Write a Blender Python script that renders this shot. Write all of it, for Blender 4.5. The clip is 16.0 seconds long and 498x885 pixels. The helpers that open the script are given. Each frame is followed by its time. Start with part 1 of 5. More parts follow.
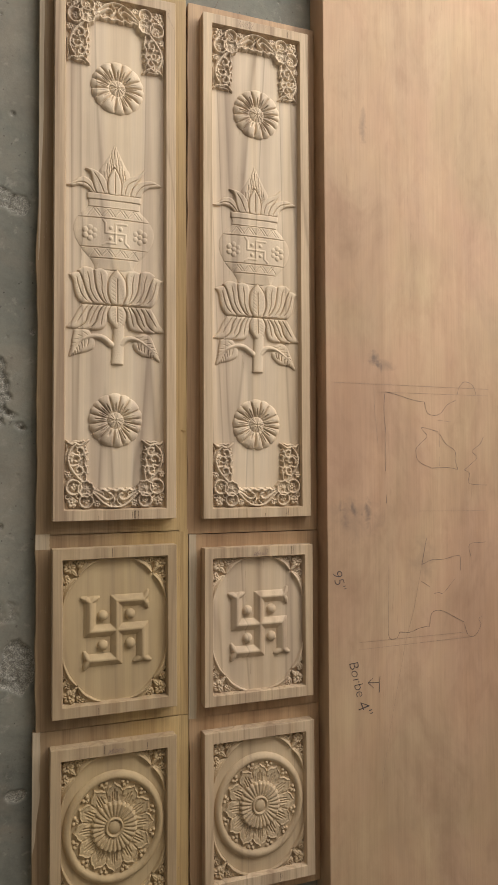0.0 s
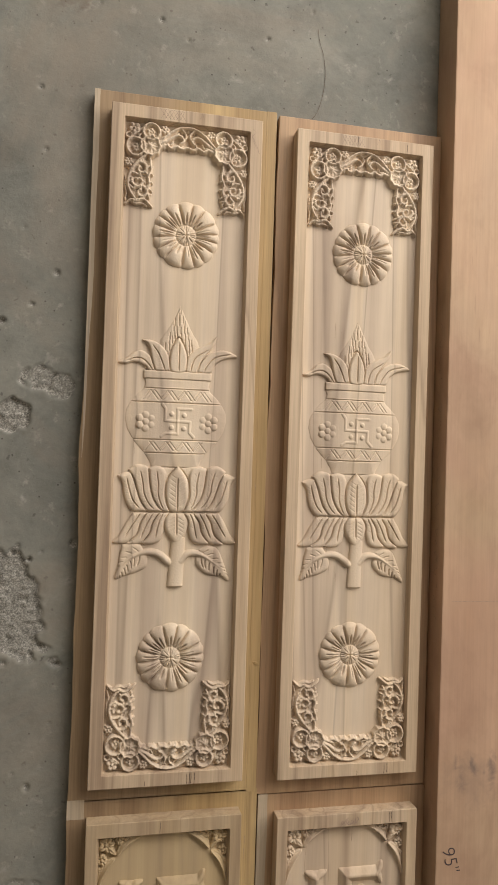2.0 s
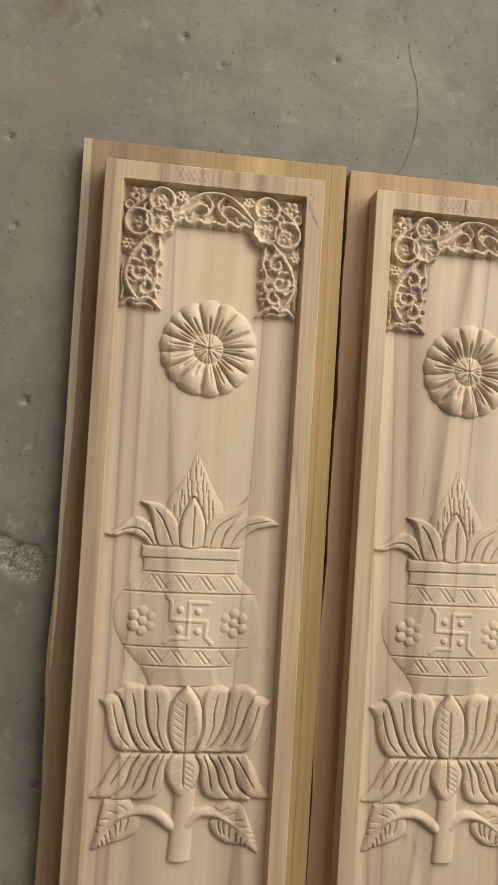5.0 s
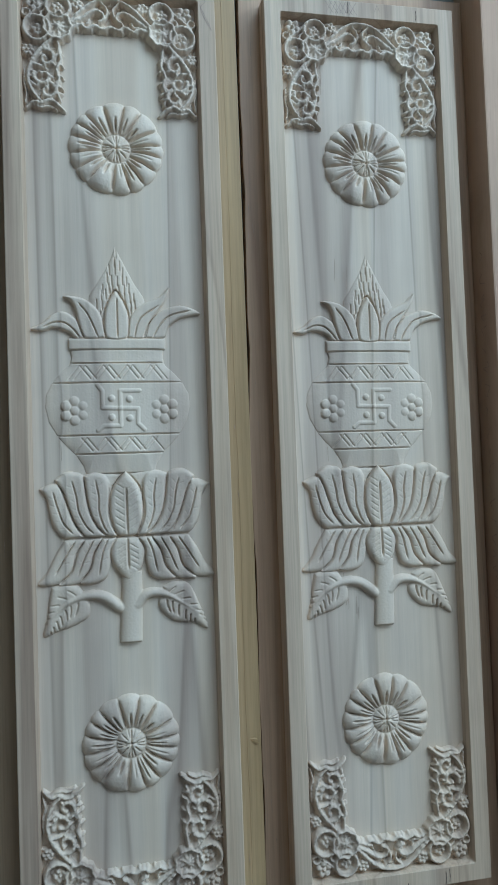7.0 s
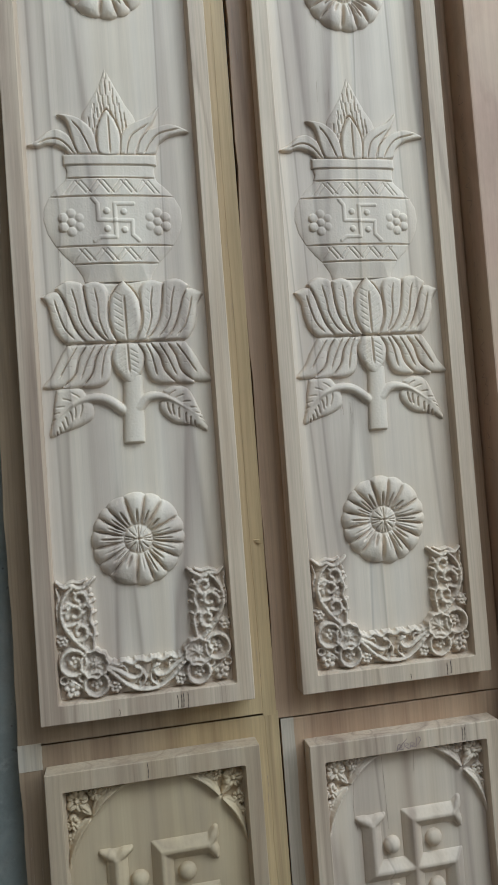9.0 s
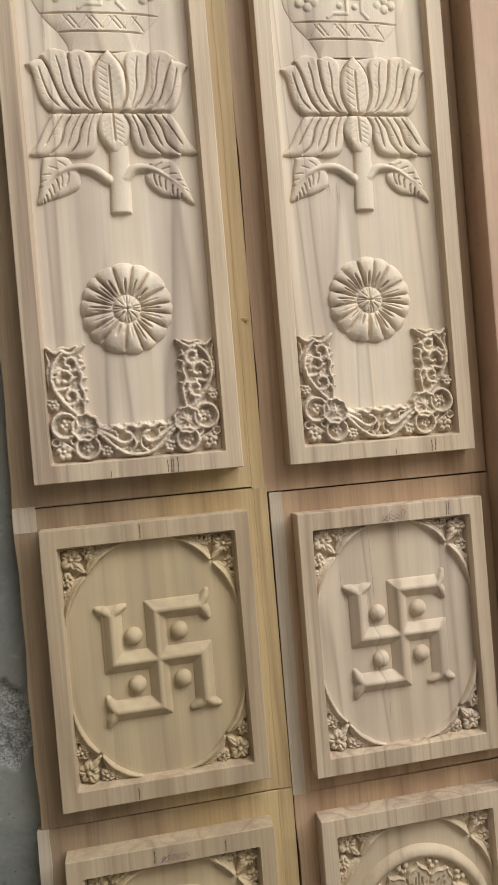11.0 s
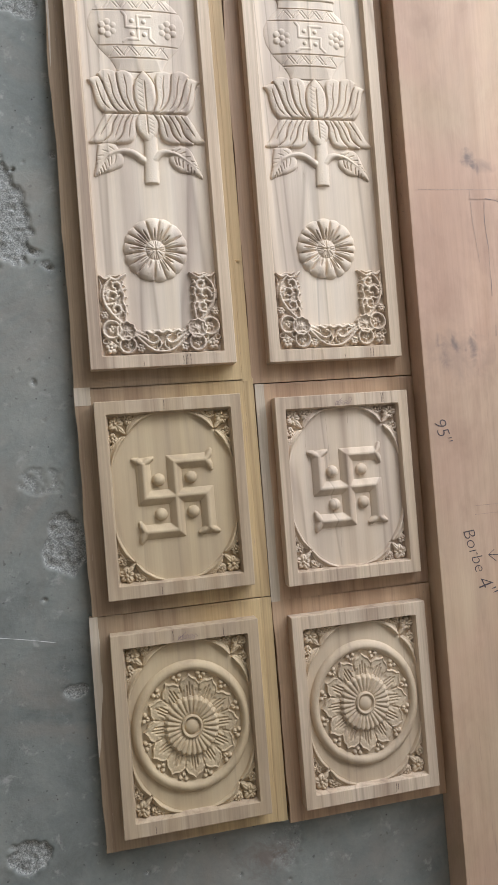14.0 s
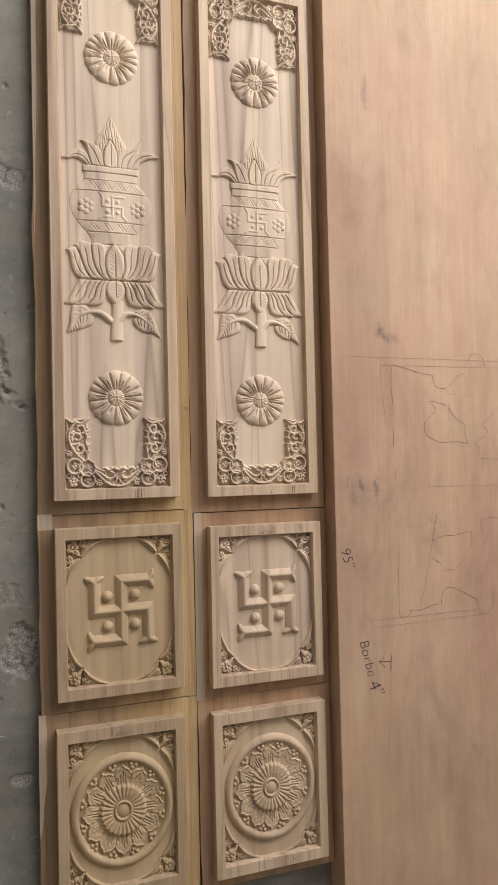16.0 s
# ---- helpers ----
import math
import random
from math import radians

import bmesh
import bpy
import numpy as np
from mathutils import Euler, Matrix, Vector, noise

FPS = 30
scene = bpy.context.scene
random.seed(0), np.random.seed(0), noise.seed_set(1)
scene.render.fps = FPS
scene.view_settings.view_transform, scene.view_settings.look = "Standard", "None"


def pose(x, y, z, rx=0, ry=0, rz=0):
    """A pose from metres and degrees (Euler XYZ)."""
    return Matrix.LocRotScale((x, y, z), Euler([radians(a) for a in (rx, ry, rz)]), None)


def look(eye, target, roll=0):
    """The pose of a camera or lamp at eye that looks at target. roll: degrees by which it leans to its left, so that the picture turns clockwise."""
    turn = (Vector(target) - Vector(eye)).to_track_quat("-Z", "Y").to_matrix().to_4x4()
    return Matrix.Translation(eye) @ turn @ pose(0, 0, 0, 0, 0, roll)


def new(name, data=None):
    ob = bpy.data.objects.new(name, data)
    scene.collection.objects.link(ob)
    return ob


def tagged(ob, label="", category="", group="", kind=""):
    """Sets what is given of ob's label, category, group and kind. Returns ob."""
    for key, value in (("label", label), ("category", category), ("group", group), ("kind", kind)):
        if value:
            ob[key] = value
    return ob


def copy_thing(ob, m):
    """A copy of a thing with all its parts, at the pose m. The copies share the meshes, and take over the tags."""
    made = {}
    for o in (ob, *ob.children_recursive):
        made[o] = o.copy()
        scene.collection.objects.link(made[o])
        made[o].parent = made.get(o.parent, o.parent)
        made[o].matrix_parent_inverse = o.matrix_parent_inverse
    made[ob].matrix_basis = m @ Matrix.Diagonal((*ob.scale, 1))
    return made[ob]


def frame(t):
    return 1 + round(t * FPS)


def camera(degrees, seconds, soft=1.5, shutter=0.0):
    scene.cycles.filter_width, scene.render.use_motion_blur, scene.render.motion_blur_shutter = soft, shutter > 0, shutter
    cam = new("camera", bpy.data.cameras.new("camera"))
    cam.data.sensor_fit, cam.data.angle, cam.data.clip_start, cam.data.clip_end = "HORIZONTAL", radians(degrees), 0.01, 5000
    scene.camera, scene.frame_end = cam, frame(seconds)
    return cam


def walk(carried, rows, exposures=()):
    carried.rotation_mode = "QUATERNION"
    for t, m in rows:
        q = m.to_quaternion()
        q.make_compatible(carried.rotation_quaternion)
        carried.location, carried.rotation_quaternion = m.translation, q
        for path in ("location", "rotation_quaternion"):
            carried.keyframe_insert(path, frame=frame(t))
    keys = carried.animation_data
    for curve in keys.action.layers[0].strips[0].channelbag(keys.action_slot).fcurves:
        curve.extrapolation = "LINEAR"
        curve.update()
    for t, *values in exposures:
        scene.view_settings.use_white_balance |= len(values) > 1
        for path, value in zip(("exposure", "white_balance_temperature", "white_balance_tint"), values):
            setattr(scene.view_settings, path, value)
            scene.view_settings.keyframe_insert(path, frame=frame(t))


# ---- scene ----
cam = camera(38.1, 16.0)
PATH = [
    (0, (-0.204, -0.08, 1.229), (0.484, -0.008, -0.647), 84.1),
    (0.5, (-0.201, -0.063, 1.168), (0.437, 0.013, -0.725), 82.5),
    (1, (-0.167, 0.003, 1.112), (0.398, -0.006, -0.806), 89.8),
    (1.5, (-0.137, 0.14, 1.067), (0.358, 0.132, -0.87), 89.1),
    (2, (-0.108, 0.268, 0.988), (0.311, 0.311, -0.967), 86.1),
    (2.5, (-0.087, 0.364, 0.908), (0.216, 0.397, -1.068), 88.6),
    (3, (-0.076, 0.469, 0.843), (0.161, 0.482, -1.143), 92.4),
    (3.2, (-0.069, 0.499, 0.813), (0.149, 0.503, -1.175), 94.4),
    (5.3, (-0.028, 0.445, 0.693), (0.215, 0.51, -1.291), 77.5),
    (5.5, (-0.023, 0.418, 0.695), (0.224, 0.497, -1.288), 73.9),
    (6, (-0.009, 0.347, 0.689), (0.225, 0.414, -1.296), 73.8),
    (6.5, (-0.003, 0.299, 0.705), (0.34, 0.36, -1.264), 78.7),
    (7, (-0.013, 0.252, 0.72), (0.369, 0.325, -1.241), 77.3),
    (7.5, (-0.018, 0.188, 0.723), (0.363, 0.243, -1.239), 79.0),
    (8, (-0.017, 0.128, 0.738), (0.354, 0.211, -1.225), 73.9),
    (10.3, (-0.017, -0.04, 0.742), (0.348, 0.009, -1.224), 78.1),
    (10.5, (-0.022, -0.067, 0.743), (0.36, -0.028, -1.22), 80.2),
    (11, (-0.024, -0.132, 0.746), (0.344, -0.154, -1.22), 88.6),
    (11.5, (-0.036, -0.201, 0.76), (0.337, -0.194, -1.205), 84.9),
    (12, (-0.038, -0.266, 0.78), (0.321, -0.249, -1.187), 83.4),
    (12.5, (-0.041, -0.325, 0.826), (0.337, -0.284, -1.137), 80.0),
    (13, (-0.064, -0.369, 0.884), (0.302, -0.316, -1.081), 77.6),
    (13.5, (-0.079, -0.349, 0.957), (0.323, -0.267, -1.001), 74.0),
    (14, (-0.106, -0.294, 1.033), (0.317, -0.262, -0.922), 81.2),
    (14.5, (-0.129, -0.211, 1.091), (0.345, -0.172, -0.852), 81.4),
    (15, (-0.135, -0.161, 1.129), (0.37, -0.167, -0.806), 87.8),
    (15.5, (-0.162, -0.129, 1.174), (0.424, -0.137, -0.738), 88.9),
    (16, (-0.186, -0.107, 1.207), (0.476, -0.056, -0.68), 84.5),
]
EXPOSURES = [(0, -0.44, 6740, 11), (0.5, -0.46, 6380, 12), (1, -0.4, 6600, 16), (1.5, -0.39, 6620, 16), (2, -0.45, 6700, 13), (2.5, -0.41, 6800, 13), (3, -0.41, 6780, 13), (5.5, -0.6, 6980, 9), (6, -0.62, 7120, 10), (6.5, -0.7, 6160, 5), (7, -0.81, 4340, -5), (7.5, -0.71, 4280, 1), (8, -0.72, 4280, 0), (10.5, -0.1, 5900, 4), (11, -0.04, 5860, 7), (11.5, 0.07, 5720, 12), (12, 0.07, 5740, 14), (12.5, 0.21, 5320, 11), (13, 0.34, 4980, 8), (13.5, 0.29, 5080, 8), (14, 0.12, 5360, 10), (14.5, -0.08, 5820, 11), (15, -0.32, 6320, 21), (15.5, -0.4, 6660, 20), (16, -0.22, 6280, 17)]
walk(cam, [(t, look(eye, target, roll)) for t, eye, target, roll in PATH], EXPOSURES)

# ---- light ----
world = bpy.data.worlds.new("world")
scene.world = world
world.use_nodes = True
wn = world.node_tree.nodes
sky = wn.new("ShaderNodeTexSky")
sky.sky_type, sky.sun_disc = "NISHITA", False
sky.sun_elevation, sky.sun_rotation = radians(38), radians(60)
world.node_tree.links.new(sky.outputs[0], wn["Background"].inputs[0])
wn["Background"].inputs[1].default_value = 0.12


def area_lamp(name, place, target, width, height, watts, colour):
    """Daylight that comes in through an opening of the room."""
    data = bpy.data.lights.new(name, "AREA")
    data.shape, data.size, data.size_y, data.energy, data.color = "RECTANGLE", width, height, watts, colour
    ob = new(name, data)
    ob.matrix_world = look(place, target)
    return ob


ROOM = (-2.6, 2.05, -3.0, 2.25, 2.7)          # west, east, south, north, ceiling
EAST_OPENING = (0.55, 2.05, 0.8, 2.2)          # y from, y to, sill, head
NORTH_OPENING = (0.2, 1.8, 0.8, 2.2)          # x from, x to, sill, head
area_lamp("window_light_east", (2.11, 1.3, 1.5), (0.2, 0.2, 0.0), 1.35, 1.25, 52, (1.0, 0.955, 0.89))
area_lamp("window_light_north", (1.0, 2.31, 1.5), (0.2, 0.2, 0.0), 1.45, 1.25, 70, (1.0, 0.965, 0.91))


# ---- materials ----
def nodes_of(name):
    mat = bpy.data.materials.new(name)
    mat.use_nodes = True
    tree = mat.node_tree
    return mat, tree, tree.nodes["Principled BSDF"]


def node(tree, kind, **values):
    n = tree.nodes.new(kind)
    for key, value in values.items():
        n.inputs[key.replace("_", " ")].default_value = value
    return n


def ramp(tree, source, stops):
    r = tree.nodes.new("ShaderNodeValToRGB")
    while len(r.color_ramp.elements) < len(stops):
        r.color_ramp.elements.new(0.5)
    for e, (at, c) in zip(r.color_ramp.elements, stops):
        e.position, e.color = at, (*c, 1) if len(c) == 3 else c
    tree.links.new(source, r.inputs[0])
    return r.outputs[0]


def mix(tree, how, factor, a, b):
    m = tree.nodes.new("ShaderNodeMix")
    m.data_type, m.blend_type = "RGBA", how
    for sock, v in ((m.inputs[0], factor), (m.inputs[6], a), (m.inputs[7], b)):
        if isinstance(v, (int, float)):
            sock.default_value = v
        elif isinstance(v, tuple):
            sock.default_value = (*v, 1)
        else:
            tree.links.new(v, sock)
    return m.outputs[2]


def grey(v):
    return (v, v, v)


def wood(name, pale, dark, streak, rough=0.62, streaks=0.5, fibre=0.35, bump=0.12, cross=1.0, seed=0.0):
    """Planed timber with its grain along y: broad bands, a few dark growth lines, fine fibres."""
    mat, tree, bsdf = nodes_of(name)
    links = tree.links
    co = tree.nodes.new("ShaderNodeTexCoord")
    info = tree.nodes.new("ShaderNodeObjectInfo")
    off = node(tree, "ShaderNodeVectorMath")
    off.operation = "MULTIPLY_ADD"
    links.new(info.outputs["Location"], off.inputs[0])
    off.inputs[1].default_value = (9.7, 4.3, 3.1)
    links.new(co.outputs["Object"], off.inputs[2])
    add = node(tree, "ShaderNodeVectorMath")
    add.operation = "ADD"
    links.new(off.outputs[0], add.inputs[0])
    add.inputs[1].default_value = (seed, seed * 0.37, seed * 0.71)

    def stretched(sx, sy, scale, detail, rough_, dist=0.0):
        m = node(tree, "ShaderNodeMapping")
        m.inputs["Scale"].default_value = (sx, sy, sx)
        links.new(add.outputs[0], m.inputs[0])
        n = node(tree, "ShaderNodeTexNoise", Scale=scale, Detail=detail, Roughness=rough_, Distortion=dist)
        links.new(m.outputs[0], n.inputs["Vector"])
        return n.outputs["Fac"]

    broad = stretched(18 * cross, 1.1, 1.0, 3, 0.55, 0.35)
    lines = stretched(15 * cross, 0.55, 1.0, 1.5, 0.4, 0.25)
    fine = stretched(420, 9, 1.0, 3, 0.6)
    stain = stretched(5, 4, 1.0, 4, 0.6)
    col = ramp(tree, broad, [(0.3, dark), (0.68, pale)])
    band = ramp(tree, lines, [(0.0, grey(0)), (0.42, grey(0)), (0.452, grey(0.7)), (0.463, grey(1)), (0.478, grey(0.25)), (0.53, grey(0)), (0.578, grey(0.25)), (0.592, grey(0.8)), (0.603, grey(0))])
    k = node(tree, "ShaderNodeMath")
    k.operation = "MULTIPLY"
    links.new(band, k.inputs[0])
    k.inputs[1].default_value = streaks
    col = mix(tree, "MIX", k.outputs[0], col, streak)
    f = ramp(tree, fine, [(0.3, grey(1 - fibre)), (0.6, grey(1.0))])
    col = mix(tree, "MULTIPLY", 0.7, col, f)
    tone = ramp(tree, stretched(26 * cross, 0.7, 1.0, 2, 0.5, 0.2), [(0.36, (0.80, 0.775, 0.775)), (0.5, grey(1.0)), (0.62, (1.0, 0.985, 0.95)), (0.7, (0.86, 0.82, 0.78))])
    col = mix(tree, "MULTIPLY", min(1.0, streaks * 1.25), col, tone)
    s = ramp(tree, stain, [(0.3, (0.84, 0.82, 0.80)), (0.65, grey(1.0))])
    col = mix(tree, "MULTIPLY", 0.8, col, s)
    links.new(col, bsdf.inputs["Base Color"])
    bsdf.inputs["Roughness"].default_value = rough
    bsdf.inputs["Specular IOR Level"].default_value = 0.3
    b = node(tree, "ShaderNodeBump", Strength=bump, Distance=0.0006)
    links.new(fine, b.inputs["Height"])
    links.new(b.outputs[0], bsdf.inputs["Normal"])
    return mat


def plain(name, colour, rough=0.7, noise_scale=60, amount=0.12):
    mat, tree, bsdf = nodes_of(name)
    co = tree.nodes.new("ShaderNodeTexCoord")
    n = node(tree, "ShaderNodeTexNoise", Scale=noise_scale, Detail=4)
    tree.links.new(co.outputs["Object"], n.inputs["Vector"])
    lo, hi = tuple(c * (1 - amount) for c in colour), tuple(min(1, c * (1 + amount)) for c in colour)
    tree.links.new(ramp(tree, n.outputs["Fac"], [(0.35, lo), (0.65, hi)]), bsdf.inputs["Base Color"])
    bsdf.inputs["Roughness"].default_value = rough
    return mat


def concrete():
    """Trowelled cement floor, grey with brown and pale clouds; rough aggregate shows where the skin has broken off."""
    mat, tree, bsdf = nodes_of("cement")
    links = tree.links
    geo = tree.nodes.new("ShaderNodeNewGeometry")

    def noise_at(scale, detail=5, rough_=0.6, dist=0.0):
        n = node(tree, "ShaderNodeTexNoise", Scale=scale, Detail=detail, Roughness=rough_, Distortion=dist)
        links.new(geo.outputs["Position"], n.inputs["Vector"])
        return n.outputs["Fac"]

    cloud, blot, fine, grit = noise_at(3.2, 6, 0.62, 0.6), noise_at(14, 6, 0.7, 0.4), noise_at(130, 5, 0.7), noise_at(420, 3, 0.7)
    col = ramp(tree, cloud, [(0.3, (0.146, 0.151, 0.133)), (0.5, (0.212, 0.212, 0.184)), (0.7, (0.29, 0.283, 0.243))])
    b2 = ramp(tree, blot, [(0.3, (0.72, 0.71, 0.70)), (0.5, grey(1.0)), (0.72, (1.2, 1.19, 1.16))])
    col = mix(tree, "MULTIPLY", 0.9, col, b2)
    g2 = ramp(tree, fine, [(0.28, grey(0.9)), (0.6, grey(1.04))])
    col = mix(tree, "MULTIPLY", 0.7, col, g2)
    specks = ramp(tree, noise_at(95, 2, 0.5), [(0.25, grey(0.8)), (0.32, grey(0))])
    col = mix(tree, "MIX", specks, col, (0.10, 0.095, 0.085))
    vor = node(tree, "ShaderNodeTexVoronoi", Scale=85.0)
    links.new(geo.outputs["Position"], vor.inputs["Vector"])
    few = tree.nodes.new("ShaderNodeSeparateColor")
    links.new(vor.outputs["Color"], few.inputs[0])
    hole = node(tree, "ShaderNodeMath")
    hole.operation = "MULTIPLY"
    links.new(ramp(tree, vor.outputs["Distance"], [(0.07, grey(1)), (0.13, grey(0))]), hole.inputs[0])
    links.new(ramp(tree, few.outputs[0], [(0.70, grey(0)), (0.74, grey(1))]), hole.inputs[1])
    col = mix(tree, "MIX", hole.outputs[0], col, (0.085, 0.08, 0.07))
    pale = ramp(tree, noise_at(33, 4, 0.7, 0.3), [(0.6, grey(0)), (0.72, grey(0.5))])
    col = mix(tree, "MIX", pale, col, (0.42, 0.40, 0.35))
    rust = ramp(tree, noise_at(2.6, 7, 0.7, 1.0), [(0.46, grey(0)), (0.64, grey(0.65))])
    col = mix(tree, "MIX", rust, col, (0.262, 0.225, 0.18))
    sep = tree.nodes.new("ShaderNodeSeparateXYZ")
    links.new(geo.outputs["Position"], sep.inputs[0])
    deep = node(tree, "ShaderNodeMapRange")
    links.new(sep.outputs["Z"], deep.inputs["Value"])
    deep.inputs["From Min"].default_value, deep.inputs["From Max"].default_value = -0.0008, -0.0024
    stone = ramp(tree, grit, [(0.3, (0.10, 0.098, 0.088)), (0.5, (0.25, 0.24, 0.21)), (0.66, (0.44, 0.425, 0.38))])
    col = mix(tree, "MIX", deep.outputs[0], col, stone)
    # old rusty stains: centre and half-axes on the floor
    for x, y, hx, hy in ((-0.126, 0.942, 0.020, 0.034), (-0.158, 0.886, 0.028, 0.026), (0.095, -0.876, 0.050, 0.030)):
        v = node(tree, "ShaderNodeVectorMath")
        v.operation = "SUBTRACT"
        links.new(geo.outputs["Position"], v.inputs[0])
        v.inputs[1].default_value = (x, y, 0)
        d = node(tree, "ShaderNodeVectorMath")
        d.operation = "MULTIPLY"
        links.new(v.outputs[0], d.inputs[0])
        d.inputs[1].default_value = (1 / hx, 1 / hy, 1)
        le = node(tree, "ShaderNodeVectorMath")
        le.operation = "LENGTH"
        links.new(d.outputs[0], le.inputs[0])
        ad = node(tree, "ShaderNodeMath")
        ad.operation = "MULTIPLY_ADD"
        links.new(noise_at(38, 5, 0.7, 0.5), ad.inputs[0])
        ad.inputs[1].default_value = 3.0
        links.new(le.outputs["Value"], ad.inputs[2])
        mr = node(tree, "ShaderNodeMapRange")
        links.new(ad.outputs[0], mr.inputs["Value"])
        mr.inputs["From Min"].default_value, mr.inputs["From Max"].default_value = 2.5, 1.7
        mr.inputs["To Max"].default_value = 0.72
        col = mix(tree, "MIX", mr.outputs[0], col, (0.150, 0.110, 0.085))
    links.new(col, bsdf.inputs["Base Color"])
    r = ramp(tree, blot, [(0.3, grey(0.66)), (0.7, grey(0.85))])
    links.new(r, bsdf.inputs["Roughness"])
    bsdf.inputs["Specular IOR Level"].default_value = 0.22
    h = node(tree, "ShaderNodeMath")
    h.operation = "ADD"
    links.new(fine, h.inputs[0])
    links.new(blot, h.inputs[1])
    b = node(tree, "ShaderNodeBump", Strength=0.4, Distance=0.0014)
    links.new(h.outputs[0], b.inputs["Height"])
    links.new(b.outputs[0], bsdf.inputs["Normal"])
    return mat


def slab_wood():
    """Reddish planed plank: soft broad figure, short dark pores, grey knots and smudges."""
    mat = wood("slab_wood", (0.545, 0.388, 0.265), (0.49, 0.338, 0.228), (0.40, 0.265, 0.175), 0.66, 0.16, 0.10, 0.08, cross=0.32, seed=8.4)
    tree = mat.node_tree
    links, bsdf = tree.links, tree.nodes["Principled BSDF"]
    col = bsdf.inputs["Base Color"].links[0].from_socket
    co = tree.nodes.new("ShaderNodeTexCoord").outputs["Object"]

    def noise_at(sx, sy, scale, detail=4):
        m = node(tree, "ShaderNodeMapping")
        m.inputs["Scale"].default_value = (sx, sy, 1)
        links.new(co, m.inputs[0])
        n = node(tree, "ShaderNodeTexNoise", Scale=scale, Detail=detail, Roughness=0.65, Distortion=0.5)
        links.new(m.outputs[0], n.inputs["Vector"])
        return n.outputs["Fac"]
    patch = ramp(tree, noise_at(1, 0.42, 6.0, 6), [(0.3, (0.76, 0.72, 0.71)), (0.46, grey(0.98)), (0.56, (1.04, 1.03, 1.0)), (0.7, (1.14, 1.15, 1.13))])
    figure = ramp(tree, noise_at(26, 1.1, 1.0, 3), [(0.36, (0.90, 0.875, 0.86)), (0.56, grey(1.02))])
    blush = ramp(tree, noise_at(1, 0.6, 3.1, 3), [(0.38, (1.03, 0.97, 0.98)), (0.6, (0.985, 1.02, 0.98))])
    smear = ramp(tree, noise_at(2.2, 0.8, 11.0, 6), [(0.32, (0.84, 0.80, 0.79)), (0.5, grey(1.0))])
    col = mix(tree, "MULTIPLY", 0.6, col, figure)
    col = mix(tree, "MULTIPLY", 0.85, col, patch)
    col = mix(tree, "MULTIPLY", 1.0, col, blush)
    col = mix(tree, "MULTIPLY", 0.55, col, smear)
    pores = ramp(tree, noise_at(300, 16, 1.0, 2), [(0.62, grey(0)), (0.70, grey(0.55))])
    some = ramp(tree, noise_at(1.6, 0.5, 7.0, 3), [(0.50, grey(0)), (0.66, grey(1))])
    col = mix(tree, "MIX", mix(tree, "MULTIPLY", 1.0, pores, some), col, (0.32, 0.205, 0.14))
    warp = noise_at(1, 1, 45.0)
    # grey knots: centre and half-axes on the plank
    for x, y, a_, b_, dark in ((0.10, 1.272, 0.012, 0.016, 0.75), (0.122, 1.262, 0.026, 0.012, 0.35), (0.035, 0.983, 0.010, 0.026, 0.4), (0.055, 0.99, 0.006, 0.012, 0.6),
                               (0.083, 0.985, 0.009, 0.03, 0.7), (0.06, 0.975, 0.06, 0.045, 0.28), (0.2, 0.895, 0.03, 0.05, 0.22), (0.08, 1.71, 0.008, 0.04, 0.45), (0.079, 1.0, 0.005, 0.010, 0.66), (0.071, 0.984, 0.004, 0.006, 0.66),
                               (0.026, 1.005, 0.005, 0.014, 0.5), (0.051, 1.0, 0.004, 0.008, 0.6), (0.098, 1.275, 0.004, 0.014, 0.66), (0.106, 1.262, 0.005, 0.006, 0.66), (0.114, 1.256, 0.003, 0.012, 0.5)):
        v = node(tree, "ShaderNodeVectorMath")
        v.operation = "SUBTRACT"
        links.new(co, v.inputs[0])
        v.inputs[1].default_value = (x, y, 0.056)
        d = node(tree, "ShaderNodeVectorMath")
        d.operation = "MULTIPLY"
        links.new(v.outputs[0], d.inputs[0])
        d.inputs[1].default_value = (1 / a_, 1 / b_, 1)
        le = node(tree, "ShaderNodeVectorMath")
        le.operation = "LENGTH"
        links.new(d.outputs[0], le.inputs[0])
        ad = node(tree, "ShaderNodeMath")
        ad.operation = "MULTIPLY_ADD"
        links.new(warp, ad.inputs[0])
        ad.inputs[1].default_value = 2.6
        links.new(le.outputs["Value"], ad.inputs[2])
        mr = node(tree, "ShaderNodeMapRange")
        links.new(ad.outputs[0], mr.inputs["Value"])
        mr.inputs["From Min"].default_value, mr.inputs["From Max"].default_value = 2.35, 1.1
        mr.inputs["To Max"].default_value = min(0.95, dark * 1.45)
        col = mix(tree, "MIX", mr.outputs[0], col, (0.19, 0.14, 0.115))
    links.new(col, bsdf.inputs["Base Color"])
    return mat


FRESH = wood("fresh_carved_wood", (0.745, 0.625, 0.48), (0.645, 0.52, 0.385), (0.40, 0.315, 0.24), 0.7, 0.85, 0.09, 0.14)
PLANED = wood("planed_wood", (0.665, 0.525, 0.37), (0.54, 0.405, 0.275), (0.35, 0.25, 0.17), 0.55, 0.7, 0.26, cross=1.5)
LEDGE = wood("ledge_wood", (0.585, 0.425, 0.215), (0.455, 0.315, 0.148), (0.30, 0.185, 0.09), 0.5, 0.5, 0.25, seed=3.1)


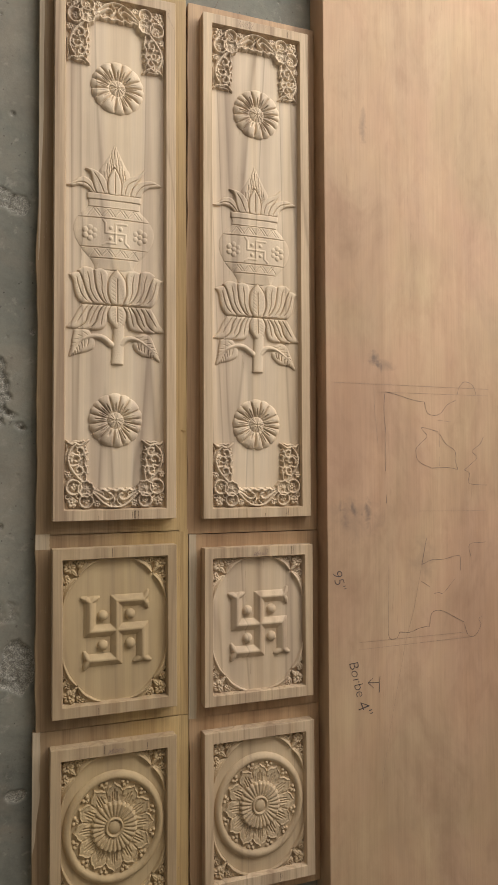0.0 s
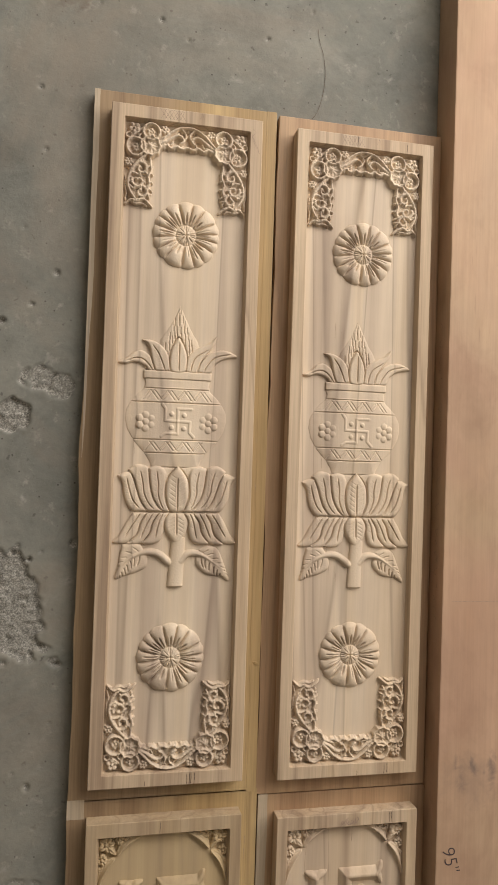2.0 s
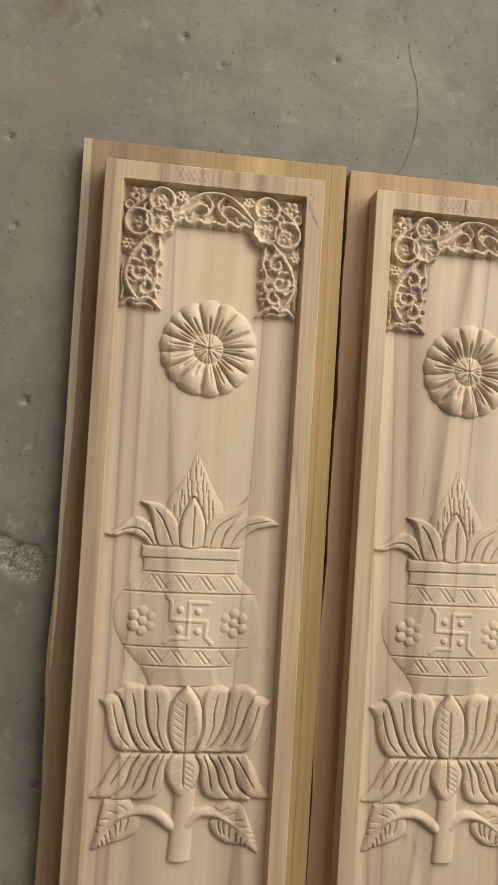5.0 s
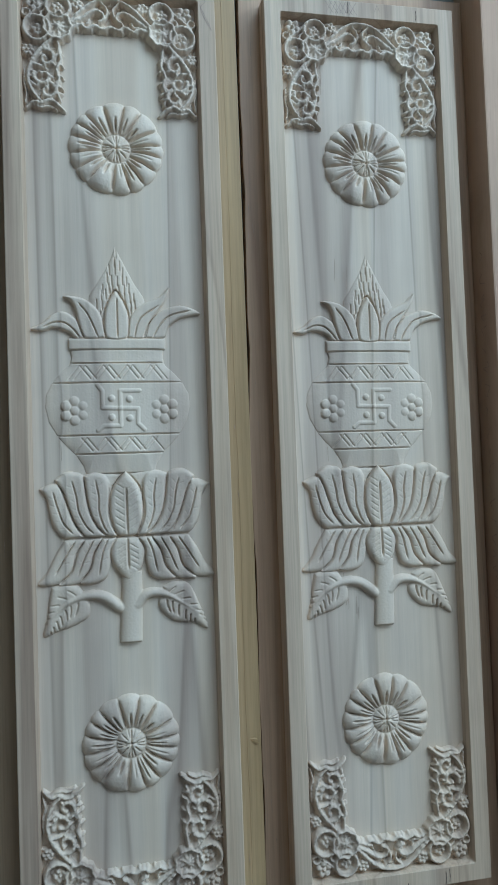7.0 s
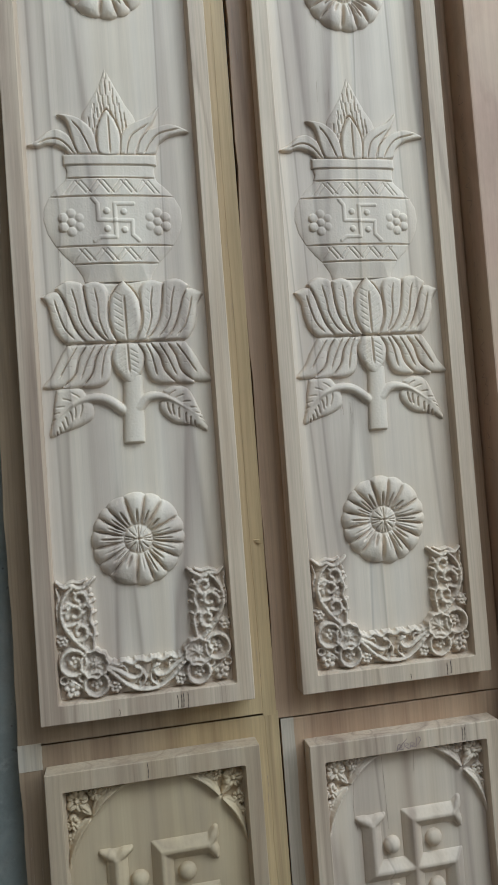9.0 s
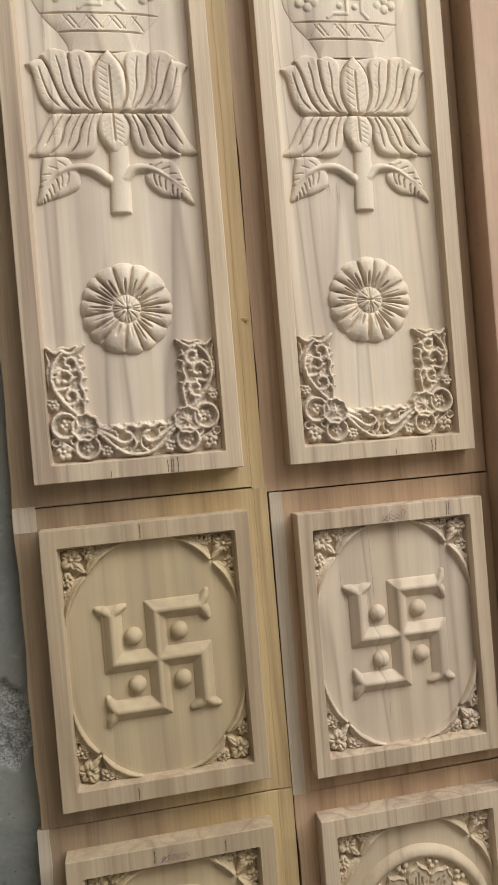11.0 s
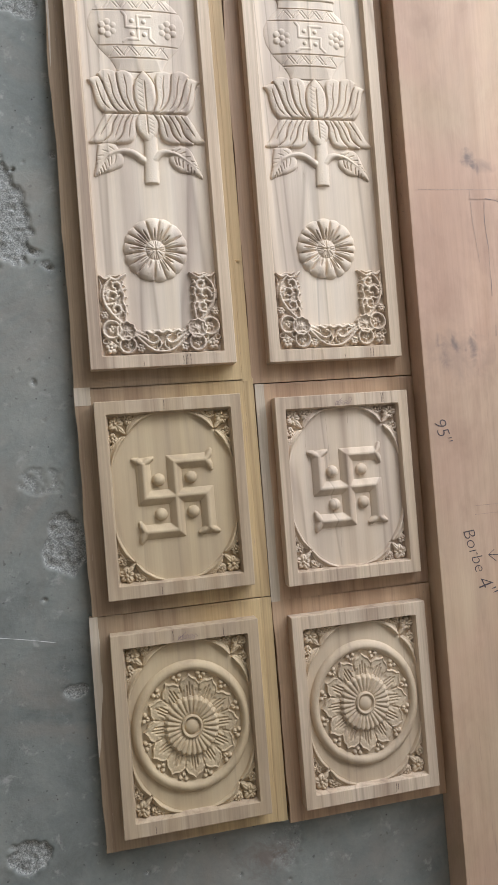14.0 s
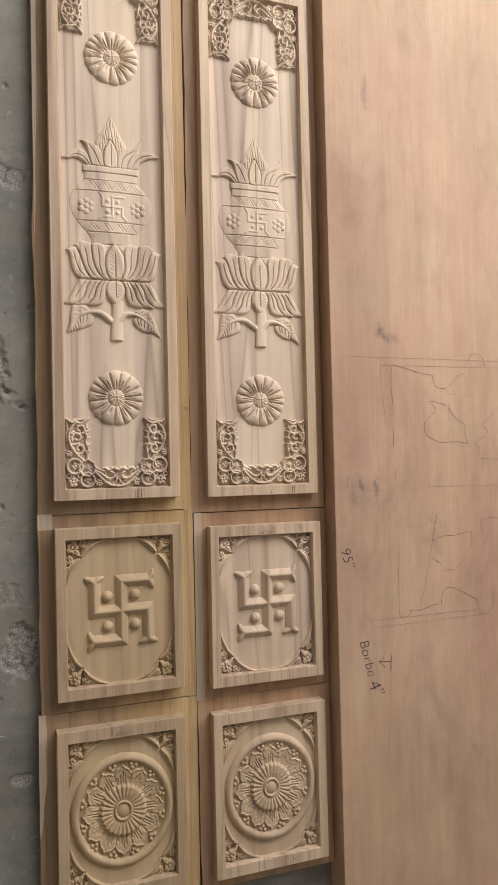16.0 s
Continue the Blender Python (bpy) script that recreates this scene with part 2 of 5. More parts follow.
def brown_shaded_side(mat, tint):
    """Browner timber and the border's shade in one tint on the left side, yellower timber on the other."""
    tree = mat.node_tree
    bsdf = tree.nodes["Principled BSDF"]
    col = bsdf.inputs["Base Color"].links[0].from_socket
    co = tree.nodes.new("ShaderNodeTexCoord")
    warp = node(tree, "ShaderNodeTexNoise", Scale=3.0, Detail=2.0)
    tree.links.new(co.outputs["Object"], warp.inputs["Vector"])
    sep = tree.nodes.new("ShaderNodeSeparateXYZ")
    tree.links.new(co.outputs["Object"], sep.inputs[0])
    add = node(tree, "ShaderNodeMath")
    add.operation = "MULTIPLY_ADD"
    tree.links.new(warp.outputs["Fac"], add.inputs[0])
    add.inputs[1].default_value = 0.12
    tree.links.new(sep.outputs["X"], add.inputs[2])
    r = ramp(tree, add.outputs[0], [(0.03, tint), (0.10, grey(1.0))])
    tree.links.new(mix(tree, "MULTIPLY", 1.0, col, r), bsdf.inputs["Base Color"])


# left ledge: brown tone with the raised border's shade put into the colour
brown_shaded_side(LEDGE, (0.70, 0.70, 0.86))
STRAW_PLANED = wood("straw_planed_wood", (0.555, 0.43, 0.285), (0.45, 0.335, 0.21), (0.34, 0.24, 0.15), 0.55, 0.6, 0.24, cross=1.5, seed=4.4)
ROSY = wood("rosy_ledge_wood", (0.555, 0.38, 0.232), (0.43, 0.275, 0.158), (0.28, 0.165, 0.10), 0.5, 0.5, 0.25, seed=5.7)
STRAW = wood("straw_carved_wood", (0.555, 0.428, 0.258), (0.47, 0.352, 0.20), (0.36, 0.27, 0.17), 0.7, 0.5, 0.08, 0.13, seed=1.3)
PINKISH = wood("pinkish_carved_wood", (0.685, 0.555, 0.41), (0.58, 0.455, 0.325), (0.36, 0.27, 0.20), 0.7, 0.75, 0.08, 0.13, seed=6.2)
TAN = wood("tan_carved_wood", (0.60, 0.47, 0.32), (0.505, 0.385, 0.25), (0.36, 0.27, 0.19), 0.7, 0.6, 0.08, 0.13, seed=7.9)
SLAB = slab_wood()
CEMENT = concrete()
SAP = wood("pale_sapwood", (0.60, 0.50, 0.375), (0.50, 0.405, 0.29), (0.36, 0.31, 0.25), 0.6, 0.5, 0.25, seed=2.2)
PLASTER = plain("plaster", (0.63, 0.605, 0.56), 0.85, 9, 0.1)
INK = plain("ballpoint_ink", (0.075, 0.055, 0.055), 0.5, 200, 0.2)
FAINT = plain("faint_graphite", (0.33, 0.225, 0.16), 0.6, 200, 0.2)
HATCH = plain("soft_graphite", (0.24, 0.165, 0.145), 0.6, 200, 0.2)
CHECK = plain("fine_check", (0.33, 0.24, 0.17), 0.8, 200, 0.2)
CRACK = plain("drying_check", (0.10, 0.07, 0.05), 0.8, 200, 0.2)
PENCIL = plain("pencil_graphite", (0.19, 0.135, 0.105), 0.5, 200, 0.2)


# ---- building helpers ----
def part(name, bm, material, parent=None, label="", smooth=False):
    """One bmesh as one mesh object, under a thing or under a part."""
    me = bpy.data.meshes.new(name)
    bm.to_mesh(me)
    bm.free()
    if smooth:
        me.polygons.foreach_set("use_smooth", [True] * len(me.polygons))
    me.materials.append(material)
    ob = new(name, me)
    ob.parent = parent
    return tagged(ob, label)


def thing(name, m, label, category, group=""):
    ob = new(name)
    ob.empty_display_size = 0.05
    ob.matrix_world = m
    return tagged(ob, label, category, group)


def box(bm, x0, x1, y0, y1, z0, z1, bevel=0.0):
    res = bmesh.ops.create_cube(bm, size=1.0)
    vs = res["verts"]
    for v in vs:
        v.co = Vector(((x0 + x1) / 2 + v.co.x * (x1 - x0), (y0 + y1) / 2 + v.co.y * (y1 - y0), (z0 + z1) / 2 + v.co.z * (z1 - z0)))
    if bevel:
        bmesh.ops.bevel(bm, geom=list({e for v in vs for e in v.link_edges}), offset=bevel, segments=2, affect="EDGES", profile=0.6)
    return bm


def rounded(hx, hy, r, z, n=4):
    """The loop of a rectangle with rounded corners."""
    out = []
    for k, (sx, sy) in enumerate(((1, 1), (-1, 1), (-1, -1), (1, -1))):
        for i in range(n + 1):
            a = radians(90 * k + 90 * i / n)
            out.append((sx * (hx - r) + r * math.cos(a), sy * (hy - r) + r * math.sin(a), z))
    return out


def skin(bm, loops, closed=True):
    """Quads between one loop of points and the next."""
    rows = [[bm.verts.new(p) for p in loop] for loop in loops]
    n = len(rows[0])
    for a, b in zip(rows, rows[1:]):
        for i in range(n if closed else n - 1):
            j = (i + 1) % n
            bm.faces.new((a[i], a[j], b[j], b[i]))
    return rows


BASE_Z, FACE_Z, FIELD_Z = 0.016, 0.038, 0.0275
BW = 0.1235                                    # half the width of a board


def board(bm, x0, x1, hy):
    """The board with its wide rebated edge; the upper arrises are eased by hand and not quite true."""
    box(bm, x0, x1, -hy, hy, 0.0, BASE_Z, 0.0008)
    for k in range(1, 30):
        y = hy * (k / 15 - 1)
        bmesh.ops.bisect_plane(bm, geom=bm.verts[:] + bm.edges[:] + bm.faces[:], plane_co=(0, y, 0), plane_no=(0, 1, 0))
    for v in bm.verts:
        if v.co.x < x0 + 0.003:
            v.co.x += 0.0007 * math.sin(31 * v.co.y + 40 * hy) + 0.0005 * math.sin(83 * v.co.y)
            if hy > 0.3:
                v.co.x -= 0.0032 * math.exp(-((v.co.y - 0.01) / 0.055) ** 2) + 0.0015 / (1 + math.exp(60 * (v.co.y - 0.02)))
    return bm


def border(bm, fx, fy, ix, iy):
    """The raised rim round the carved field."""
    rows = skin(bm, [rounded(fx, fy, 0.0011, BASE_Z - 0.001), rounded(fx, fy, 0.0011, FACE_Z - 0.0007), rounded(fx - 0.0003, fy - 0.0003, 0.001, FACE_Z - 0.0002),
                     rounded(fx - 0.0008, fy - 0.0008, 0.0009, FACE_Z), rounded(ix + 0.0004, iy + 0.0004, 0.0022, FACE_Z), rounded(ix, iy, 0.002, FACE_Z - 0.0005),
                     rounded(ix - 0.0036, iy - 0.0036, 0.002, FIELD_Z - 0.004)])
    return rows


def panel(name, x0, x1, hy, fx, fy, ix, iy, m, label, group, board_label):
    top = thing(name, m, label, "carved panel", group)
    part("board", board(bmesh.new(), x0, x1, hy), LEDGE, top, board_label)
    bm = bmesh.new()
    border(bm, fx, fy, ix, iy)
    part("border", bm, PLANED, top, "planed raised border")
    return top


def flat_field(top, ix, iy):
    bm = bmesh.new()
    skin(bm, [rounded(ix - 0.001, iy - 0.001, 0.003, FIELD_Z)])
    bm.verts.ensure_lookup_table()
    bm.faces.new(bm.verts[:])
    return part("field", bm, FRESH, top, "smooth sunken ground")


# ---- carving: relief in millimetres above the sunken field ----
class Relief:
    """A patch of relief. Marks are cut or raised in it one after another, then it becomes a mesh."""

    def __init__(self, x0, x1, y0, y1, step=0.7, ground=-9.0):
        self.xs, self.ys = np.arange(x0, x1 + step, step), np.arange(y0, y1 + step, step)
        self.step = step
        self.h = np.full((len(self.ys), len(self.xs)), float(ground))

    def window(self, x0, x1, y0, y1):
        i0, i1 = np.searchsorted(self.xs, (x0, x1))
        j0, j1 = np.searchsorted(self.ys, (y0, y1))
        return slice(max(j0 - 1, 0), j1 + 1), slice(max(i0 - 1, 0), i1 + 1)

    def near(self, pts, radii):
        """Least distance to a line of points over the radius there, and how far along the line (0 to 1)."""
        pts = np.asarray(pts, float)
        radii = np.interp(np.linspace(0, 1, len(pts)), np.linspace(0, 1, len(radii)), radii)
        r = radii.max()
        w = self.window(pts[:, 0].min() - r, pts[:, 0].max() + r, pts[:, 1].min() - r, pts[:, 1].max() + r)
        X, Y = np.meshgrid(self.xs[w[1]], self.ys[w[0]])
        best, along = np.full(X.shape, 9.0), np.zeros(X.shape)
        n = len(pts) - 1
        for k in range(n):
            (ax, ay), (bx, by) = pts[k], pts[k + 1]
            dx, dy = bx - ax, by - ay
            t = np.clip(((X - ax) * dx + (Y - ay) * dy) / max(dx * dx + dy * dy, 1e-9), 0, 1)
            v = np.hypot(X - ax - t * dx, Y - ay - t * dy) / np.maximum(radii[k] + t * (radii[k + 1] - radii[k]), 0.05)
            m = v < best
            best[m], along[m] = v[m], (k + t[m]) / n
        return w, best, along

    def ridge(self, pts, radii, height, base=0.0, power=0.5, smooth=True, over=False):
        """A rounded bead; height may run along the line."""
        pts = curve(pts) if smooth and len(pts) > 2 else pts
        w, v, t = self.near(pts, radii if isinstance(radii, (list, tuple)) else [radii])
        hh = np.interp(t, np.linspace(0, 1, len(height)), height) if isinstance(height, (list, tuple)) else height
        z = np.where(v < 1, base + hh * np.maximum(1 - v * v, 0) ** power, -9.0)
        self.h[w] = np.where(v < 1, z, self.h[w]) if over else np.maximum(self.h[w], z)

    def groove(self, pts, width, depth, smooth=True):
        pts = curve(pts) if smooth and len(pts) > 2 else pts
        w, v, t = self.near(pts, [width * 2.2])
        self.h[w] -= depth * np.exp(-(v * 2.2) ** 2) * (v < 1) * np.clip(np.minimum(t, 1 - t) * 8 + 0.25, 0, 1)

    def ball(self, x, y, r, height, base=0.0):
        w = self.window(x - r, x + r, y - r, y + r)
        X, Y = np.meshgrid(self.xs[w[1]], self.ys[w[0]])
        v = np.hypot(X - x, Y - y) / r
        self.h[w] = np.maximum(self.h[w], np.where(v < 1, base + height * np.sqrt(np.maximum(1 - v * v, 0)), -9.0))

    def ring(self, x, y, r, bead, height, a0=0, a1=360):
        a = np.radians(np.linspace(a0, a1, 25))
        self.ridge(list(zip(x + r * np.cos(a), y + r * np.sin(a))), bead, height, smooth=False)

    def blossom(self, x, y, r, height, petals=5, turn=0.0, base=0.0):
        """A small open flower of round petals with a pip in the middle."""
        for k in range(petals):
            a = turn + 2 * math.pi * k / petals
            self.ball(x + 0.6 * r * math.cos(a), y + 0.6 * r * math.sin(a), 0.46 * r, height, base)
        self.ball(x, y, 0.3 * r, height * 1.15, base)

    def dish(self, x, y, r, height, petals=9):
        """A cupped flower: scalloped rim, hollow with shallow petals."""
        w = self.window(x - r, x + r, y - r, y + r)
        X, Y = np.meshgrid(self.xs[w[1]], self.ys[w[0]])
        a = np.arctan2(Y - y, X - x)
        v = np.hypot(X - x, Y - y) / (r * (0.95 + 0.05 * np.cos(petals * a)))
        z = height * (0.55 + 0.45 * np.exp(-((v - 0.86) / 0.13) ** 2) + 0.3 * np.exp(-(v / 0.24) ** 2) + 0.06 * np.cos(petals * a) * np.sin(np.clip(v, 0, 1) * math.pi))
        z = np.where(v < 1, z * np.clip((1 - v) / 0.06, 0.0, 1) ** 0.5, -9.0)
        self.h[w] = np.maximum(self.h[w], z)

    def petal(self, outline, base, height, edge=3.0, power=0.5):
        """A leaf or petal inside a closed outline, rounded off towards its edge."""
        pts = curve(list(outline) + [outline[0]])
        w, v, t = self.near(pts, [edge])
        X, Y = np.meshgrid(self.xs[w[1]], self.ys[w[0]])
        inside = np.zeros(X.shape, bool)
        for (ax, ay), (bx, by) in zip(pts[:-1], pts[1:]):
            if ay != by:
                inside ^= ((ay > Y) != (by > Y)) & (X < (bx - ax) * (Y - ay) / (by - ay) + ax)
        z = base + height * np.clip(np.minimum(v, 1.0) * (2 - np.minimum(v, 1.0)), 0, 1) ** power
        self.h[w] = np.where(inside, z, self.h[w])

    def soften(self, times=2):
        """Ease the crests and let the foot of the relief run out into the ground."""
        b = np.maximum(self.h, 0.0)
        for _ in range(times):
            p = np.pad(b, 1)
            b = 0.4 * b + 0.15 * (p[:-2, 1:-1] + p[2:, 1:-1] + p[1:-1, :-2] + p[1:-1, 2:])
        self.h = np.where(b > 0.1, b, -9.0)

    def rough(self, amount=0.12, cell=2.2, seed=3):
        """Tool marks and fuzz of the cutter."""
        rng = np.random.default_rng(seed)
        for c, k in ((cell, 1.0), (cell * 0.45, 0.6)):
            ny, nx = int((self.ys[-1] - self.ys[0]) / c) + 3, int((self.xs[-1] - self.xs[0]) / c) + 3
            g = rng.normal(size=(ny, nx))
            fy, fx = (self.ys - self.ys[0]) / c, (self.xs - self.xs[0]) / c
            j, i = fy.astype(int), fx.astype(int)
            ty, tx = (fy - j)[:, None], (fx - i)[None, :]
            z = (g[np.ix_(j, i)] * (1 - tx) + g[np.ix_(j, i + 1)] * tx) * (1 - ty) + (g[np.ix_(j + 1, i)] * (1 - tx) + g[np.ix_(j + 1, i + 1)] * tx) * ty
            self.h += amount * k * z * (self.h > 0.3)

    def mesh(self, name, material, parent, label="", floor=0.05, sunk=-1.2):
        """The raised cells as one mesh, sunk at its rim into the field."""
        H = self.h
        live = H > floor
        quad = live[:-1, :-1] | live[1:, :-1] | live[:-1, 1:] | live[1:, 1:]
        used = np.zeros(H.shape, bool)
        for dj in (0, 1):
            for di in (0, 1):
                used[dj:H.shape[0] - 1 + dj, di:H.shape[1] - 1 + di] |= quad
        index = np.full(H.shape, -1)
        index[used] = np.arange(used.sum())
        X, Y = np.meshgrid(self.xs, self.ys)
        z = np.where(live, H, sunk)
        co = np.stack([X[used], Y[used], z[used] + FIELD_Z * 1000], 1) / 1000
        j, i = np.nonzero(quad)
        f = np.stack([index[j, i], index[j, i + 1], index[j + 1, i + 1], index[j + 1, i]], 1)
        return raw(name, co, f, material, parent, label)


def raw(name, co, f, material, parent=None, label=""):
    """Vertices and quads from arrays as one smooth-shaded mesh object."""
    me = bpy.data.meshes.new(name)
    me.vertices.add(len(co))
    me.vertices.foreach_set("co", np.asarray(co, np.float32).ravel())
    me.loops.add(f.size)
    me.loops.foreach_set("vertex_index", f.astype(np.int32).ravel())
    me.polygons.add(len(f))
    me.polygons.foreach_set("loop_start", np.arange(0, f.size, 4, dtype=np.int32))
    me.update(calc_edges=True)
    me.polygons.foreach_set("use_smooth", np.ones(len(f), bool))
    me.materials.append(material)
    ob = new(name, me)
    ob.parent = parent
    return tagged(ob, label)


def curve(pts, n=8):
    """A smooth line through the points."""
    p = np.asarray(pts, float)
    q = np.vstack([2 * p[0] - p[1], p, 2 * p[-1] - p[-2]])
    out = []
    for k in range(1, len(q) - 2):
        for t in np.arange(n) / n:
            a, b, c, d = q[k - 1:k + 3]
            out.append(0.5 * (2 * b + (c - a) * t + (2 * a - 5 * b + 4 * c - d) * t * t + (3 * b - a - 3 * c + d) * t ** 3))
    return np.vstack([out, p[-1:]])


def flip(pts, s, dx=0.0):
    return [(dx + s * x, y) for x, y in pts]


# -- tall panel --
def big_flower(top, cy, cx=0.0, name="round_flower"):
    """Sixteen rolled petals round a low button that sits in a well."""
    r = Relief(-47, 47, cy - 47, cy + 47, 0.6)
    X, Y = np.meshgrid(r.xs, r.ys - cy)
    a, d = np.arctan2(Y, X), np.hypot(X, Y)
    n = 16
    turn = a + 0.10 * np.sin(2 * a + 0.6) + 0.05 * np.sin(5 * a)
    ph = turn * n / 2
    which = np.floor(turn * n / (2 * math.pi) + 0.5).astype(int) % n
    edge = 45.0 * (0.95 + 0.05 * np.abs(np.cos(ph)) ** 0.6 + 0.008 * np.sin(7 * which))
    v = d / edge
    roll = np.where(v < 0.68, np.clip(1 - ((0.68 - v) / 0.36) ** 2, 0, 1), np.clip(1 - ((v - 0.68) / 0.325) ** 2, 0, 1)) ** 0.6
    lobe = np.abs(np.cos(ph))
    petal = 0.3 + 6.0 * roll + 2.2 * (lobe ** 0.9 - 0.65) * np.clip((v - 0.25) * 4, 0, 1) * np.clip((1.0 - v) * 8, 0, 1)
    between = np.abs(np.cos(ph)) * 2 / n * d
    deep = 4.4 + 1.2 * np.sin(3.1 * which + 1.0)
    petal -= deep * np.exp(-(between / 0.95) ** 2) * np.clip((1.0 - v) * 6, 0, 1) * np.clip((v - 0.28) * 8, 0, 1)
    rng = np.random.default_rng(17)
    ribs, reach = rng.uniform(0.0, 1.0, n), rng.uniform(0.62, 0.84, n)
    rib = np.where(ribs > 0.2, 4.6, 1.6)[which]
    side = np.sin(ph) * 2 / n * d
    petal -= rib * np.exp(-(side / 0.7) ** 2) * np.clip((reach[which] - v) * 9, 0, 1) * np.clip((v - 0.33) * 9, 0, 1)
    petal -= 1.6 * np.where(ribs > 0.45, 1.0, 0.0)[which] * np.exp(-((np.abs(side) - 2.6) / 0.6) ** 2) * np.clip((reach[which] - 0.06 - v) * 9, 0, 1) * np.clip((v - 0.4) * 9, 0, 1)
    r.h = np.where(v < 1, np.maximum(petal, 0.3), -9)
    hub = 0.4 + 3.6 * np.sqrt(np.clip(1 - (d / 13.4) ** 2, 0, 1))
    r.h = np.where(d < 13.2, hub, r.h)
    r.soften(1)
    r.groove([(0, cy - 12.8), (0, cy + 12.8)], 0.7, 2.4)
    r.groove([(-12.8, cy), (12.8, cy)], 0.7, 2.2)
    for k in range(12):
        b = math.radians(15 + 30 * k)
        r.groove([(4.5 * math.cos(b), cy + 4.5 * math.sin(b)), (13.0 * math.cos(b), cy + 13.0 * math.sin(b))], 0.6, 2.0 if math.sin(b) < 0.3 else 1.2)
    r.rough(0.06, 1.2, 5)
    r.xs = r.xs + cx
    return r.mesh(name, FRESH, top, "many-petalled round flower")


def pot(top):
    r = Relief(-84, 84, -29, 101, 0.55)
    X, Y = np.meshgrid(r.xs, r.ys)
    cx = -2.5
    hw = np.interp(r.ys, [-29, -22, -11, -2, 6.5, 20, 33, 45, 56, 65, 72, 76], [32, 34, 41, 50, 57, 64.5, 67.5, 66.5, 61, 53, 45, 43.5])[:, None]
    v = np.abs(X - cx) / hw
    body = np.where((v < 1) & (Y < 76), 0.1 + 4.8 * np.clip(1 - v ** 2.8, 0, 1) ** 0.85, -9)
    body = np.where(Y < -11, np.minimum(body, 2.6 + 1.6 * np.clip((Y + 22) / 10, -0.6, 1)), body)
    r.h = np.maximum(r.h, body)
    neck = np.where((np.abs(X - cx) < 43.5 - 1.2 * np.exp(-((Y - 81) / 4) ** 2)) & (Y >= 75) & (Y < 89), 0.2 + 3.5 * np.clip(1 - np.abs((X - cx) / 44) ** 4, 0, 1) ** 0.6, -9)
    r.h = np.maximum(r.h, neck)
    lip = np.where((np.abs(X - cx) < 45) & (Y >= 87.5) & (Y <= 98.5), (1.4 + 3.2 * np.clip(1 - np.abs((X - cx) / 45.5) ** 5, 0, 1) ** 0.5) * np.clip((99.2 - Y) / 3, 0.3, 1) ** 0.4, -9)
    r.h = np.maximum(r.h, lip)
    r.soften(2)
    for y, w in ((74.5, 41.5), (56, 60), (6.5, 56), (-11, 40)):
        r.groove([(cx - w, y), (cx + w, y)], 0.6, 2.6)
    r.groove([(cx - 44, 87.2), (cx + 44, 87.2)], 0.7, 1.3)
    for low, high, reach in ((58.5, 72.5, 50), (-9.0, 4.5, 44)):
        mid, tall_ = (low + high) / 2, (high - low) / 2
        pts = [(cx + 11.0 * k, mid + tall_ * (1 if k % 2 else -1)) for k in range(-5, 6)]
        for dx in (-2.6, 2.6):
            for (xa, ya), (xb, yb) in zip(pts, pts[1:]):
                if abs(xa + dx - cx) < reach and abs(xb + dx - cx) < reach:
                    r.groove([(xa + dx, ya), (xb + dx, yb)], 0.7, 1.0)
    for fx in (-43, 40):
        for k in range(6):
            a = math.radians(60 * k + 30)
            r.ball(fx + 9.0 * math.cos(a), 30 + 9.0 * math.sin(a), 5.0, 2.4, 3.0)
        r.ball(fx, 30, 4.4, 2.4, 3.2)
    for line in ([(17, 48), (-1, 48), (-1, 15), (-17, 15), (-22, 11)], [(-22, 54), (-17.5, 48), (-17.5, 32), (15.5, 31), (15, 17), (21, 11)]):
        w, d, t = r.near(line, [2.0])
        r.h[w] += 1.0 * np.sqrt(np.clip(1 - d * d, 0, 1)) * (d < 1)
    for x, y in ((-9, 41), (7.5, 40), (-9, 23), (7.5, 22)):
        r.ball(x, y, 3.2, 1.7, 4.9)
    r.rough(0.03, 1.3, 6)
    return r.mesh("water_pot", FRESH, top, "round pot banded with zigzags")


